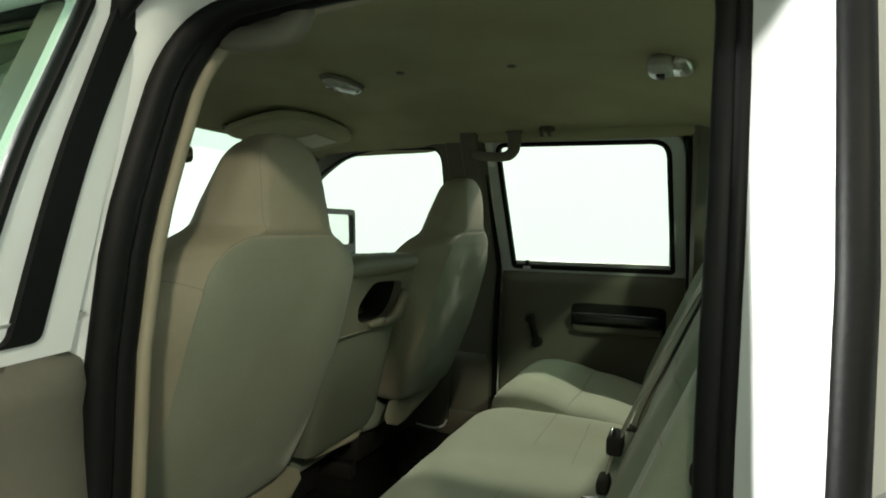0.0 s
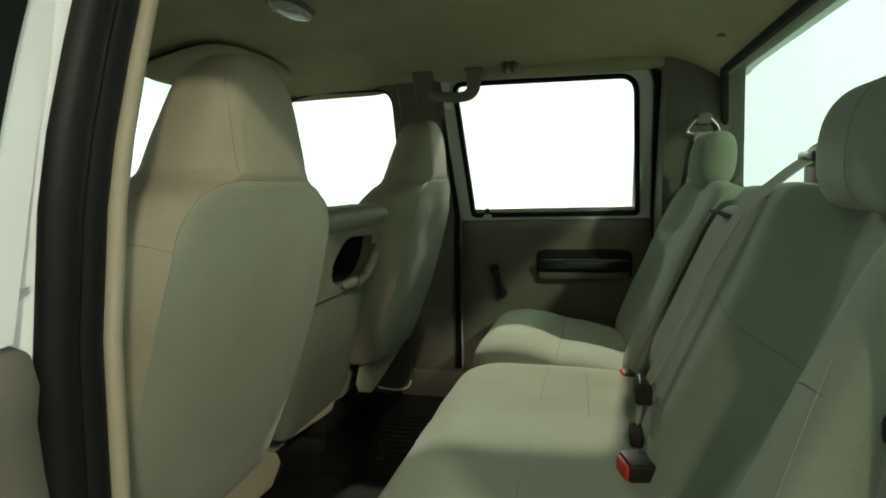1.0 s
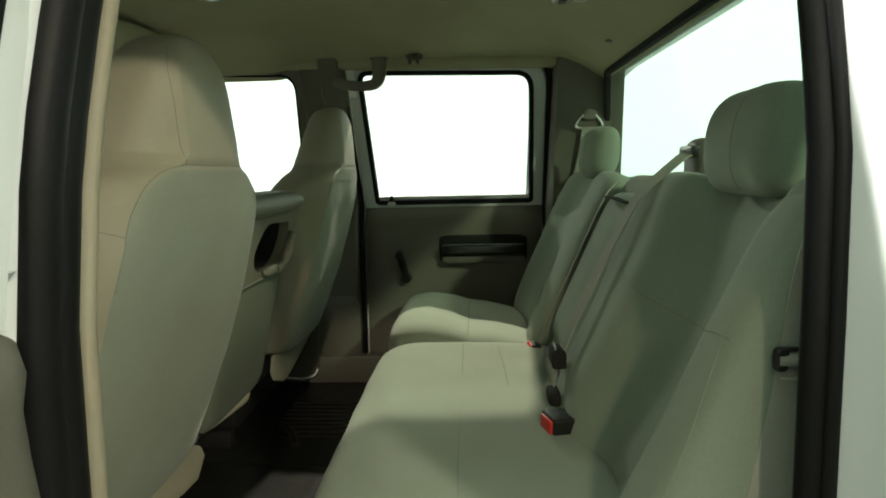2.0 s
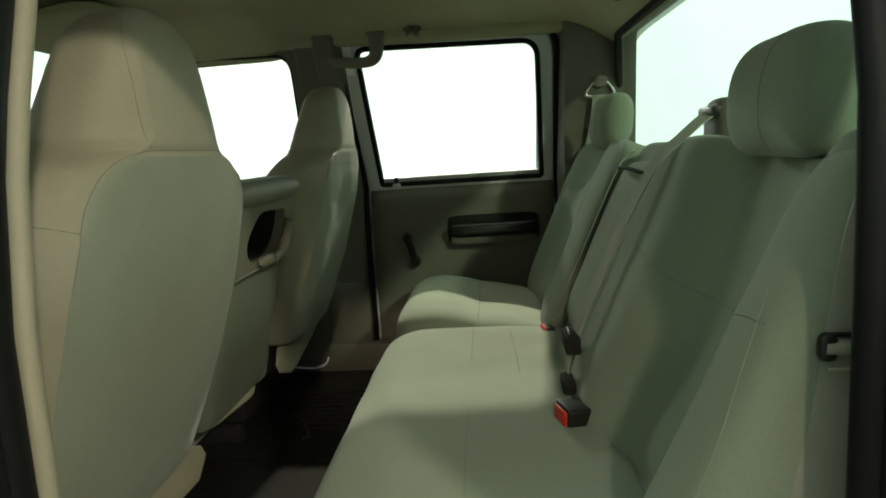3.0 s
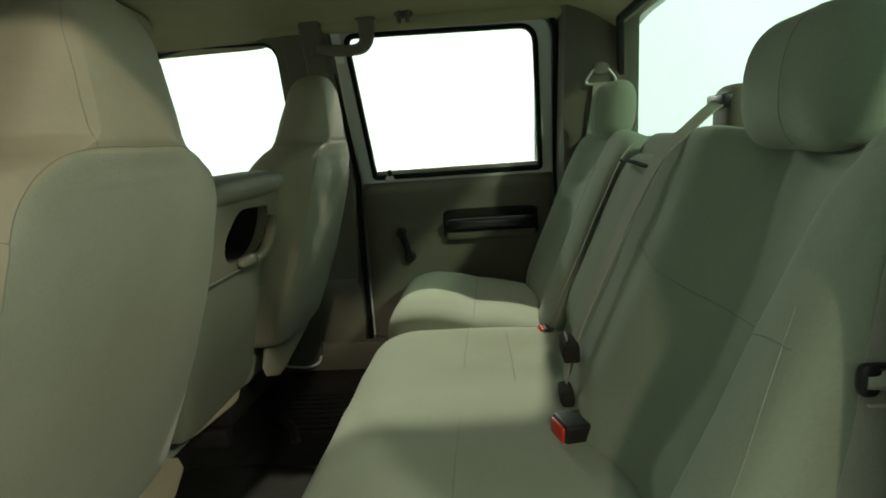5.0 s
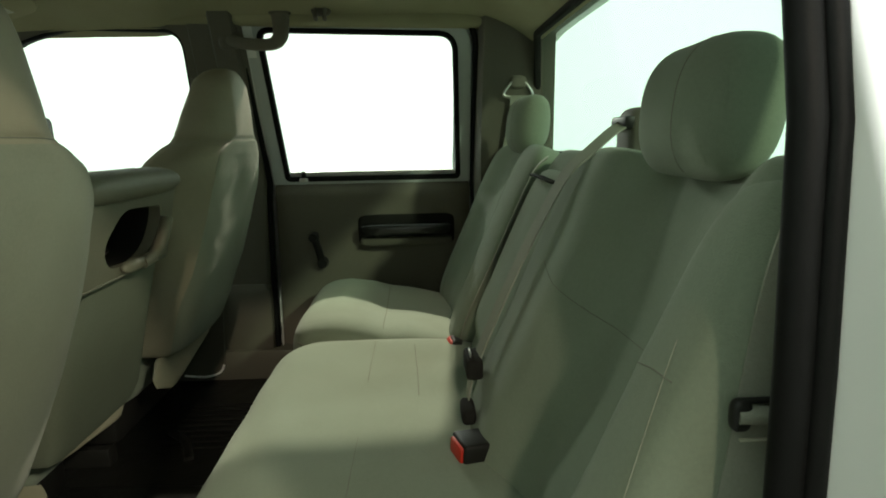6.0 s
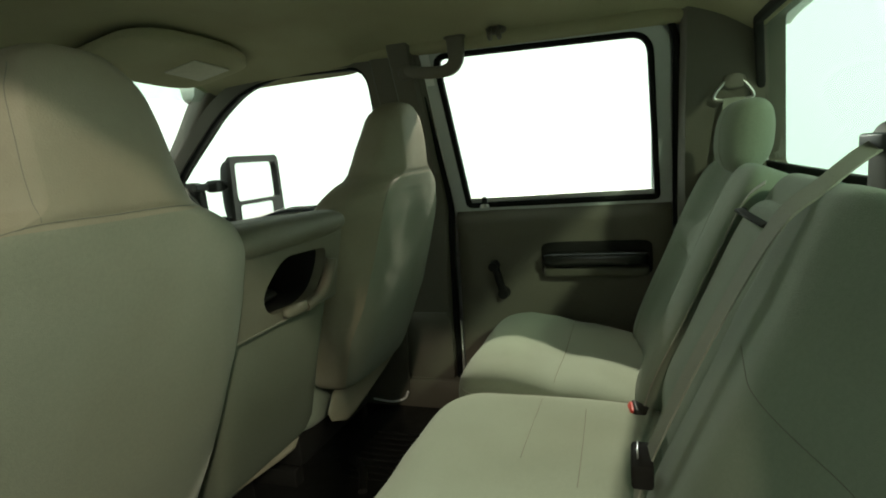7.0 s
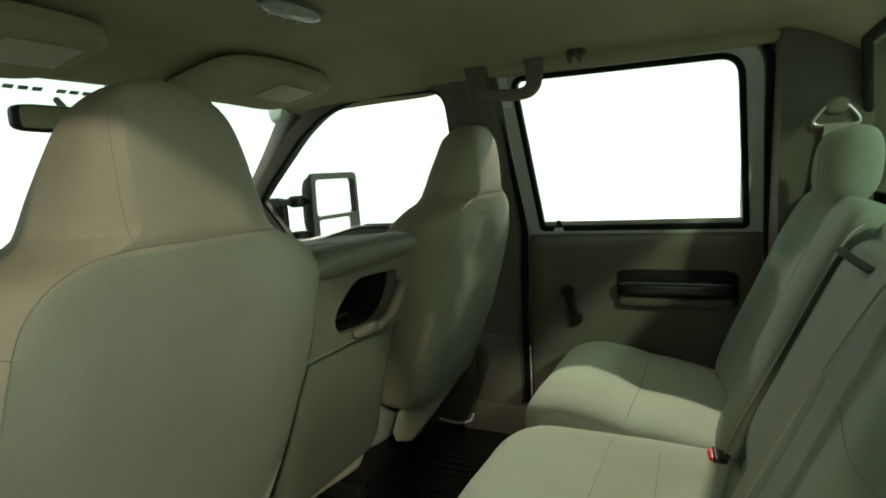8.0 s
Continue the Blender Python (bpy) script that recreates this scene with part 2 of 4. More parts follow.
def mirrored(bm):
    moved(bm, Matrix.Diagonal((1, -1, 1, 1)))
    return bm


def ident(bm):
    return bm


# ---- ground ----
bm = bmesh.new()
bmesh.ops.create_grid(bm, x_segments=8, y_segments=8, size=60)
tagged(part("ground", bm, STUDIO, None), "plain grey painted studio floor", "floor", kind="structure")
# backdrop brightness is put in as emission, in place of lamps shining on it
glow = bpy.data.materials.new("glowing_white_backdrop")
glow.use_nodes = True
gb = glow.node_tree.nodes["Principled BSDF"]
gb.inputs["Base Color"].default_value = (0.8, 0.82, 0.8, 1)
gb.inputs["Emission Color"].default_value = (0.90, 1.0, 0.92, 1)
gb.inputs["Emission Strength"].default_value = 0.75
bm = bmesh.new()
bmesh.ops.create_cone(bm, cap_ends=False, segments=64, radius1=12, radius2=12, depth=5, matrix=Matrix.Translation((0, 0, 2.5)))
bmesh.ops.solidify(bm, geom=bm.faces[:], thickness=0.1)
tagged(part("backdrop", bm, glow, None), "seamless white backdrop around the studio floor, made to glow", "backdrop", kind="structure")

# added panel, out of view, that holds back ambient light from the near side
bm = box((-7, -3.5, 0), (7, -3.4, 2.6))
tagged(part("near_light_blocker", bm, mat("pale_blocker_panel", (0.30, 0.325, 0.31), 0.8, vary=0.06, scale=3, stain=0.1), None, smooth=False), "plain pale panel added behind the open door to block light", "wall", kind="structure")


def pillow(c, h, n=4.5, e=5.0, rings_n=22, count=40, rough=0.0, seed=0.0):
    """A soft block round c with the half sizes h; rings in x-z along y. rough: metres of unevenness."""
    rows = []
    for k in range(rings_n):
        s = math.sin(math.pi / 2 * (2 * k / (rings_n - 1) - 1)) * 0.9995
        f = (1 - abs(s) ** e) ** (1 / e)
        rows.append(ring((c[0], c[1] + h[1] * s, c[2]), (1, 0, 0), (0, 0, 1), h[0] * f, h[2] * f, n, count))
    bm = loft(rows)
    if rough:
        for v in bm.verts:
            v.co += Vector(noise.noise_vector(v.co * 9 + Vector((seed, 0, 0)))) * rough
    return bm


def tree_of(ob):
    me = ob.data
    return BVHTree.FromPolygons([v.co for v in me.vertices], [p.vertices for p in me.polygons])


def seam(ob, pts, way, material=None, r=0.0010, steps=8, lift=0.0002):
    """A sewn seam on the part ob: the points, carried along way on to its surface."""
    tree, way = tree_of(ob), Vector(way).normalized()
    path = []
    for p in smooth_path(pts, steps):
        hit = tree.ray_cast(p - way * 0.5, way)
        if hit[0] is not None:
            path.append(hit[0] - way * lift)
    if len(path) > 2:
        part("seam", sweep(path, r, r, 2.0, 6, up=-way), material or SEAM, ob.parent)


def carve(bm, lines, way, axes, depth=0.004, wide=0.006, facing=0.2):
    """Presses sewn grooves into bm along polylines given in two axes, on the side that faces against way."""
    way = Vector(way).normalized()
    bm.normal_update()
    i, j = axes
    paths = []
    for pts in lines:
        p3 = smooth_path([(p[0], p[1], 0) for p in pts], 6)
        paths.append([(p.x, p.y) for p in p3])
    for v in bm.verts:
        if -v.normal.dot(way) < facing:
            continue
        a, b = v.co[i], v.co[j]
        best = 1.0
        for path in paths:
            for (x0, y0), (x1, y1) in zip(path, path[1:]):
                dx, dy = x1 - x0, y1 - y0
                t = min(1, max(0, ((a - x0) * dx + (b - y0) * dy) / (dx * dx + dy * dy + 1e-12)))
                best = min(best, math.hypot(a - x0 - t * dx, b - y0 - t * dy))
        if best < 4 * wide:
            v.co += way * depth * (0.6 * math.exp(-(best / wide) ** 2) + 0.4 * math.exp(-(best / (2.2 * wide)) ** 2))
    return bm


def ribbon(path, across, width=0.047, thick=0.0022):
    path = [Vector(p) for p in path]
    rows = []
    for i, p in enumerate(path):
        a = Vector(across[i] if isinstance(across, list) else across).normalized() * width / 2
        d = (path[min(i + 1, len(path) - 1)] - path[max(i - 1, 0)]).normalized()
        n = d.cross(a).normalized() * thick / 2
        rows.append([p - a - n, p + a - n, p + a + n, p - a + n])
    return loft(rows)


def slab(loop, f0, f1):
    """A plate filling an outline in (x, z), between y = f0 and y = f1."""
    n = len(loop)
    bm = bmesh.new()
    a = [bm.verts.new((p.x, f0(p.x, p.y), p.y)) for p in loop]
    b = [bm.verts.new((p.x, f1(p.x, p.y), p.y)) for p in loop]
    bm.faces.new(a)
    bm.faces.new(b[::-1])
    for i in range(n):
        bm.faces.new((a[i], b[i], b[(i + 1) % n], a[(i + 1) % n]))
    return bm


SWAP = Matrix(((0, 1, 0, 0), (1, 0, 0, 0), (0, 0, 1, 0), (0, 0, 0, 1)))


def cyl(p, q, r, r2=None, count=18):
    p, q = Vector(p), Vector(q)
    d = (q - p).normalized()
    s = d.orthogonal().normalized()
    w = d.cross(s)
    return loft([ring(p, s, w, r, r, 2, count), ring(q, s, w, r2 or r, r2 or r, 2, count)])


def y_way(z):
    return lerp([(0.9, 0.755), (1.15, 0.750), (1.35, 0.742), (1.5, 0.735), (1.65, 0.720), (1.8, 0.677), (1.92, 0.632), (2.0, 0.60)], z)


# ---- cab shell ----
cab = thing("pickup_cab", "white crew-cab pickup body with stone-coloured interior trim", "truck cab")


def z_head(x, y):
    e = min(1.0, abs(y) / 0.69)
    rear = 0.145 * min(1, max(0, (x + 0.16) / 0.40)) ** 2
    z = 2.04 - ((0.095 * e ** 4.5) ** 3 + rear ** 3) ** (1 / 3)
    # a shallow step where the roof console begins, and domes over the seats
    z -= 0.016 / (1 + math.exp((x + 0.715 + 0.06 * (abs(y) / 0.65) ** 2) / 0.014))
    z += 0.010 * math.exp(-((x + 0.32) / 0.22) ** 2) * math.exp(-(y / 0.45) ** 4) - 0.008 * math.exp(-((x - 0.02) / 0.06) ** 2) * math.exp(-((y + 0.28) / 0.2) ** 2)
    if x < -0.95:
        z -= 0.062 * min(1, (-0.95 - x) / 0.38) ** 1.6 * (1 - 0.9 * e ** 3)
    return z


bm = curved_sheet(span(-1.33, 0.243, 70), span(-0.69, 0.69, 45), z_head, 0.012)
tagged(part("ceiling", bm, HEADL, None), "stone-coloured moulded fabric headliner, faintly stained", "ceiling", kind="structure")
bm = curved_sheet(span(-1.36, 0.325, 26), span(-0.73, 0.73, 25), lambda x, y: z_head(x, y * 0.94) + 0.03, 0.01)
part("roof_panel", bm, WHITE, cab)
floor = tagged(part("floor", box((-2.1, -0.80, FLOOR - 0.03), (0.36, 0.80, FLOOR)), FLOORV, None, smooth=False), "black ribbed vinyl cab floor", "floor", kind="structure")
# the tunnel hump and the vinyl's raised ribs
part("floor_hump", pillow((-1.15, 0, FLOOR), (0.75, 0.17, 0.02), 4, 4), FLOORV, floor)
for y0 in (-0.56, 0.34):
    for k in range(9):
        part("floor_rib", pillow((-0.60, y0 + 0.03 * k, FLOOR + 0.001), (0.20, 0.005, 0.0035), 6, 3, 6, 14), FLOORV, floor)
# a fold in the vinyl near the tunnel
part("floor_fold", sweep(smooth_path([(-0.80, 0.42, 0.853), (-0.74, 0.36, 0.858), (-0.70, 0.28, 0.853)], 6), 0.012, 0.008, 2, 10), FLOORV, floor)

part("cowl", box((-2.25, -0.95, 0.5), (-1.98, 0.95, 1.44), 0.03), WHITE, cab)
part("firewall", box((-2.02, -0.86, 0.8), (-1.97, 0.86, 1.46), 0.0), BLACKP, cab, smooth=False)
part("underbody", box((-2.0, -0.84, 0.55), (0.36, 0.84, 0.80), 0.02), BLACKP, cab)


def trim_post(x0, x1, inset, depth, zs, x_lean=0.0, zref=1.5):
    rows = []
    for z in zs:
        d = x_lean * (z - zref)
        y = y_trim(0, z)
        rows.append([(x0 + d, y - inset * 0.3, z), (x0 + d + 0.012, y - inset, z), (x1 + d - 0.012, y - inset, z), (x1 + d, y - inset * 0.3, z), (x1 + d, y + depth, z), (x0 + d, y + depth, z)])
    return loft(rows)


for side, flip in ((1, ident), (-1, mirrored)):
    # B post: lower block, foot, upper cover with belt slot
    part("b_pillar_cover", flip(trim_post(-0.755, -0.595, 0.022, 0.05, span(1.14, 1.975, 12), 0.02)), TRIM, cab)
    bm = loft([[(-0.755, 0.835, z), (-0.755 + d, 0.775 + d, z), (-0.60 - d, 0.775 + d, z), (-0.60, 0.835, z)] for z, d in ((0.95, 0.004), (0.97, 0.0), (1.14, 0.0), (1.168, 0.02))])
    part("b_pillar_foot", flip(bm), TRIM, cab)
    part("sill_cover", flip(box((-1.9, 0.765, FLOOR - 0.01), (0.10, 0.845, 0.95 if side > 0 else 0.885), 0.012, 2)), TRIM if side > 0 else BLACKP, cab)
    bm = loft([[(x0, y_trim(0, z) - 0.040, z) if x0 in (-0.668, -0.612) else (x0, y_trim(0, z) - 0.015, z) for x0 in (-0.682, -0.668, -0.612, -0.600)] for z in span(1.62, 2.0, 10)])
    part("belt_adjuster_cover", flip(bm), TRIM, cab)
    part("belt_slot", flip(box((-0.69, y_trim(0, 1.80) - 0.050, 1.775), (-0.66, y_trim(0, 1.80) - 0.034, 1.835), 0.004)), BLACKP, cab)
    # C post and the corner beside the rear window
    e, d = (0.080, 0.11) if side > 0 else (0.108, -0.002)
    rows = [[(e, y_way(z) + (0.02 if side > 0 else -0.004), z), (e + 0.012, y_way(z) - 0.006 + max(0, z - 1.92) * 0.3, z), (min(0.335, 0.276 - 0.06 * (z - 1.6)) if z > 1.5 else 0.335, y_way(z) - 0.012 + max(0, z - 1.92) * 0.3, z), (min(0.335, 0.276 - 0.06 * (z - 1.6)) if z > 1.5 else 0.335, y_way(z) + d, z), (e, y_way(z) + d, z)] for z in span(0.90, 1.995 if side > 0 else 1.985, 18)]
    part("c_pillar_cover", flip(loft(rows)), TRIM, cab)
    # A post
    bm = sweep([(-1.33, 0.69, 1.965), (-1.53, 0.775, 1.80), (-1.73, 0.845, 1.63), (-1.93, 0.885, 1.45)], 0.028, 0.042, 3, 16)
    part("a_pillar_cover", flip(bm), TRIM, cab)
    # roof rail between headliner and doors
    bm = sweep([(-1.30, 0.668, 1.984), (-1.0, 0.666, 1.984), (-0.4, 0.664, 1.972), (0.12, 0.664, 1.965)], 0.03, 0.026, 3, 14)
    part("roof_rail_cover", flip(bm), HEADL, cab)
    bm = sweep([(-1.45, 0.72, 1.95), (-1.1, 0.735, 1.995), (-0.4, 0.735, 2.0), (0.34, 0.73, 1.98)], 0.035, 0.04, 3, 14)
    part("roof_rail", flip(bm), WHITE, cab)
    bm = sweep([(-1.25, 0.712, 1.992), (-0.9, 0.712, 1.992), (-0.3, 0.712, 1.992), (0.34, 0.712, 1.985)], 0.04, 0.026, 4, 14)
    part("roof_rail_core", flip(bm), HEADL, cab)
    # B post outside
    rows = [[(-0.602, y_skin(0, z) - 0.05, z), (-0.602, y_skin(0, z) - 0.004, z), (-0.572, y_skin(0, z) - 0.006, z), (-0.562, y_skin(0, z) - 0.05, z)] for z in span(0.84, 1.97, 16)]
    part("b_pillar_skin", flip(loft(rows)), WHITE, cab)
    # rear quarter outside
    rows = [[(0.150, y_skin(0, z) - 0.075, z), (0.158, y_skin(0, z) - 0.02, z), (0.172, y_skin(0, z), z), (0.42 if z < 1.56 else 0.31 - 0.23 * (z - 1.575), y_skin(0, z), z), (0.42 if z < 1.56 else 0.31 - 0.23 * (z - 1.575), y_skin(0, z) - 0.04, z)] for z in span(0.55, 1.97, 16)]
    part("quarter_panel", flip(loft(rows)), WHITE, cab)
    part("rocker", flip(box((-2.0, 0.80, 0.52), (0.14, 0.93, 0.835), 0.03, 3)), WHITE, cab)

# rear wall, rear window
part("rear_wall", box((0.30, -0.84, 0.8), (0.36, 0.84, 1.575), 0.01), TRIM, cab)
part("back_panel", box((0.365, -0.95, 0.6), (0.42, 0.95, 1.565), 0.01), WHITE, cab)
x_rw = lambda y, z: 0.305 - 0.08 * (z - 1.575) / 0.35
RW = rounded(V2([(-0.872, 1.578), (0.872, 1.578), (0.560, 1.908), (-0.560, 1.908)]), [0.03, 0.03, 0.02, 0.02])
bm = holed(rounded(V2([(-0.91, 1.55), (0.91, 1.55), (0.68, 2.0), (-0.68, 2.0)]), 0.02), RW, x_rw, lambda y, z: x_rw(y, z) + 0.05)
part("rear_window_surround", moved(bm, SWAP), TRIM, cab)
bm = pane(rounded(V2([(-0.885, 1.57), (0.885, 1.57), (0.575, 1.918), (-0.575, 1.918)]), 0.02), lambda y, z: x_rw(y, z) + 0.012)
part("rear_window", moved(bm, SWAP), GREAR, cab)
part("rear_window_seal", moved(tube_loop(RW, lambda y, z: x_rw(y, z) - 0.002, 0.013, 0.010), SWAP), DARK, cab)

# windshield with its top band and lettering bars
ws = lambda y, z: -1.335 - (1.955 - z) * 1.22 + 0.05 * (y / 0.75) ** 2


def ws_sheet(y0, y1, z0, z1, off, nx=18):
    bm = bmesh.new()
    rows = []
    for z in span(z0, z1, 8):
        f = 0.80 + (0.66 - 0.80) * (z - 1.45) / 0.505
        rows.append([bm.verts.new((ws(max(-f, min(f, y)), z) + off, max(-f, min(f, y)), z)) for y in span(y0, y1, nx)])
    for a, b in zip(rows, rows[1:]):
        for i in range(nx - 1):
            bm.faces.new((a[i], a[i + 1], b[i + 1], b[i]))
    bmesh.ops.solidify(bm, geom=bm.faces[:], thickness=0.003)
    return bm


g = part("windshield", ws_sheet(-0.80, 0.80, 1.45, 1.955, 0.0), GSIDE, cab)
g.visible_shadow = False
g = part("windshield_band", ws_sheet(-0.66, 0.66, 1.905, 1.953, 0.006), BAND, cab)
g.visible_shadow = False
y = -0.213
for k in range(9):
    part("lettering_bar", ws_sheet(y, y + 0.0205, 1.9290, 1.9365, 0.011, 3), BARS, cab)
    y += 0.050 if k == 3 else 0.0285
part("windshield_header", sweep([(-1.325, -0.67, 1.962), (-1.35, 0, 1.972), (-1.325, 0.67, 1.962)], 0.02, 0.014, 3, 12), HEADL, cab)

# dashboard
dash = thing("dashboard", "dark grey moulded dashboard under the windshield", "dashboard")
low = lambda y: 0.10 * min(1, max(0, (abs(y) - 0.40) / 0.25)) ** 2
bm = loft([[(-1.98, y, 1.10), (-1.45 + 0.06 * abs(y), y, 1.12), (-1.40 + 0.06 * abs(y), y, 1.36 - low(y)), (-1.46 + 0.05 * abs(y), y, 1.50 - low(y)), (-1.62, y, 1.545 - low(y)), (-1.95, y, 1.50 - low(y))] for y in span(-0.80, 0.80, 28)])
part("dash_body", bm, BLACKP, dash)
part("instrument_hood", pillow((-1.60, -0.46, 1.53), (0.12, 0.22, 0.06), 3, 4), BLACKP, dash)
wheel = thing("steering_wheel", "black four-spoke steering wheel before the driver seat", "steering wheel")
wm = pose(-1.12, -0.47, 1.40, 0, -62, 0)
circle = [(0.185 * math.cos(a), 0.185 * math.sin(a), 0) for a in span(0, 2 * math.pi, 37)]
rim = loft([ring(Vector(p), Vector(p).normalized(), (0, 0, 1), 0.014, 0.014, 2, 10) for p in circle], caps=False)
part("rim", moved(rim, wm), BLACKP, wheel)
part("hub", moved(pillow((0, 0, -0.02), (0.07, 0.06, 0.03), 3, 3), wm), BLACKP, wheel)
for a in (20, 160, 215, 325):
    part("spoke", moved(sweep([(0.05 * math.cos(radians(a)), 0.05 * math.sin(radians(a)), -0.02), (0.18 * math.cos(radians(a)), 0.18 * math.sin(radians(a)), 0)], 0.014, 0.007, 3, 10), wm), BLACKP, wheel)
part("column", sweep([(-1.15, -0.47, 1.37), (-1.45, -0.47, 1.25)], 0.04, 0.04, 2, 14), BLACKP, wheel)

# ---- near rear doorway: weatherstrip, white jamb, second seal ----
DOORWAY = rounded(V2([(-0.550, 0.93), (0.086, 0.93), (0.088, 1.50), (0.098, 1.935), (-0.520, 1.935), (-0.531, 1.68), (-0.543, 1.50)]), [0.05, 0.05, 0.0, 0.09, 0.11, 0.0, 0.0], 8)


def doorway_strip(prof, name, material, flip=mirrored, label=""):
    """Sweeps prof, points (away from the opening, outwards), round the doorway. prof takes x and gives the points."""
    pts = []
    for i in range(len(DOORWAY)):
        p, q = DOORWAY[i - 1], DOORWAY[i]
        k = max(1, int((q - p).length / 0.06))
        pts += [p + (q - p) * (j / k) for j in range(k)]
    n = len(pts)
    rows = []
    for i, p in enumerate(pts):
        d = (pts[(i + 1) % n] - pts[i - 1]).normalized()
        out = Vector((d.y, -d.x))
        rows.append([Vector((p.x + out.x * a, y_way(p.y) + b, p.y + out.y * a)) for a, b in prof(p.x)])
    bm = loft(rows + [rows[0]], caps=False)
    bmesh.ops.remove_doubles(bm, verts=bm.verts, dist=1e-5)
    return part(name, flip(bm), material, cab, label)


def oval(a0, b0, ra, rb, count=12):
    return [(a0 + ra * math.cos(2 * math.pi * k / count), b0 + rb * math.sin(2 * math.pi * k / count)) for k in range(count)]


def mixb(x, b, c):
    t = min(1, max(0, (x + 0.45) / 0.45))
    return b + (c - b) * t


doorway_strip(lambda x: oval(mixb(x, -0.010, 0.013), mixb(x, 0.000, -0.004), mixb(x, 0.009, 0.008), mixb(x, 0.010, 0.007)), "seal_lip", VINYL)
doorway_strip(lambda x: oval(mixb(x, -0.002, 0.010), mixb(x, 0.024, 0.006), mixb(x, 0.016, 0.012), mixb(x, 0.018, 0.010)), "weatherstrip", BLACK)
doorway_strip(lambda x: oval(mixb(x, -0.008, 0.021), mixb(x, 0.054, 0.014), mixb(x, 0.016, 0.007), mixb(x, 0.018, 0.006)), "weatherstrip", BLACK)
doorway_strip(lambda x: [(mixb(x, 0.0, 0.022), mixb(x, 0.05, 0.008)), (mixb(x, -0.006, 0.026), mixb(x, 0.070, 0.018)), (mixb(x, -0.003, 0.034), mixb(x, 0.085, 0.065)), (mixb(x, 0.004, 0.042), mixb(x, 0.108, 0.12)), (mixb(x, 0.02, 0.05), mixb(x, 0.118, 0.155)), (mixb(x, 0.035, 0.075), mixb(x, 0.13, 0.172)), (mixb(x, 0.04, 0.09), mixb(x, 0.12, 0.165)), (mixb(x, 0.05, 0.06), mixb(x, 0.05, 0.030))], "door_jamb", WHITE)
doorway_strip(lambda x: oval(mixb(x, 0.020, 0.060), mixb(x, 0.128, 0.176), mixb(x, 0.018, 0.009), mixb(x, 0.014, 0.008)), "outer_seal", BLACK)

# far doorway: the strip between door and posts
FAR_WAY = rounded(V2([(-0.592, 0.90), (0.078, 0.90), (0.078, 1.50), (0.072, 1.972), (-0.605, 1.978), (-0.592, 1.50)]), [0.03, 0.03, 0, 0.08, 0.03, 0], 6)
fw = []
for i in range(len(FAR_WAY)):
    p, q = FAR_WAY[i - 1], FAR_WAY[i]
    k = max(1, int((q - p).length / 0.06))
    fw += [p + (q - p) * (j / k) for j in range(k)]
part("weatherstrip", tube_loop(fw, lambda x, z: y_trim(x, z) - 0.004, 0.008, 0.014), BLACK, cab)
part("seal_edge", sweep([(-0.577, 0.806, 0.92), (-0.577, 0.815, 1.14)], 0.002, 0.003, 2, 8), WHITE, cab)

rows = [[(0.015, y_glass(0, z) + 0.024, z), (0.150, y_glass(0, z) + 0.012, z), (0.150, y_glass(0, z) + 0.05, z), (0.015, y_glass(0, z) + 0.05, z)] for z in span(1.15, 1.975, 12)]
part("door_jamb", loft(rows), FRAMEIN, cab)

# kick panel at the far post's foot; white paint gives its metal edge a glint
bm = slab(rounded(V2([(-0.98, 0.872), (-0.762, 0.872), (-0.746, 1.15), (-0.98, 1.15)]), [0, 0.05, 0.01, 0]), lambda x, z: 0.752, lambda x, z: 0.766)
kick = part("kick_panel", bm, TRIM, cab)
part("edge_strip", sweep(smooth_path([(-0.89, 0.75, 0.876), (-0.82, 0.75, 0.870), (-0.775, 0.75, 0.884), (-0.760, 0.75, 0.91)], 6), 0.0035, 0.004, 2, 8), WHITE, kick, "metal edge strip, coloured white for its glint")


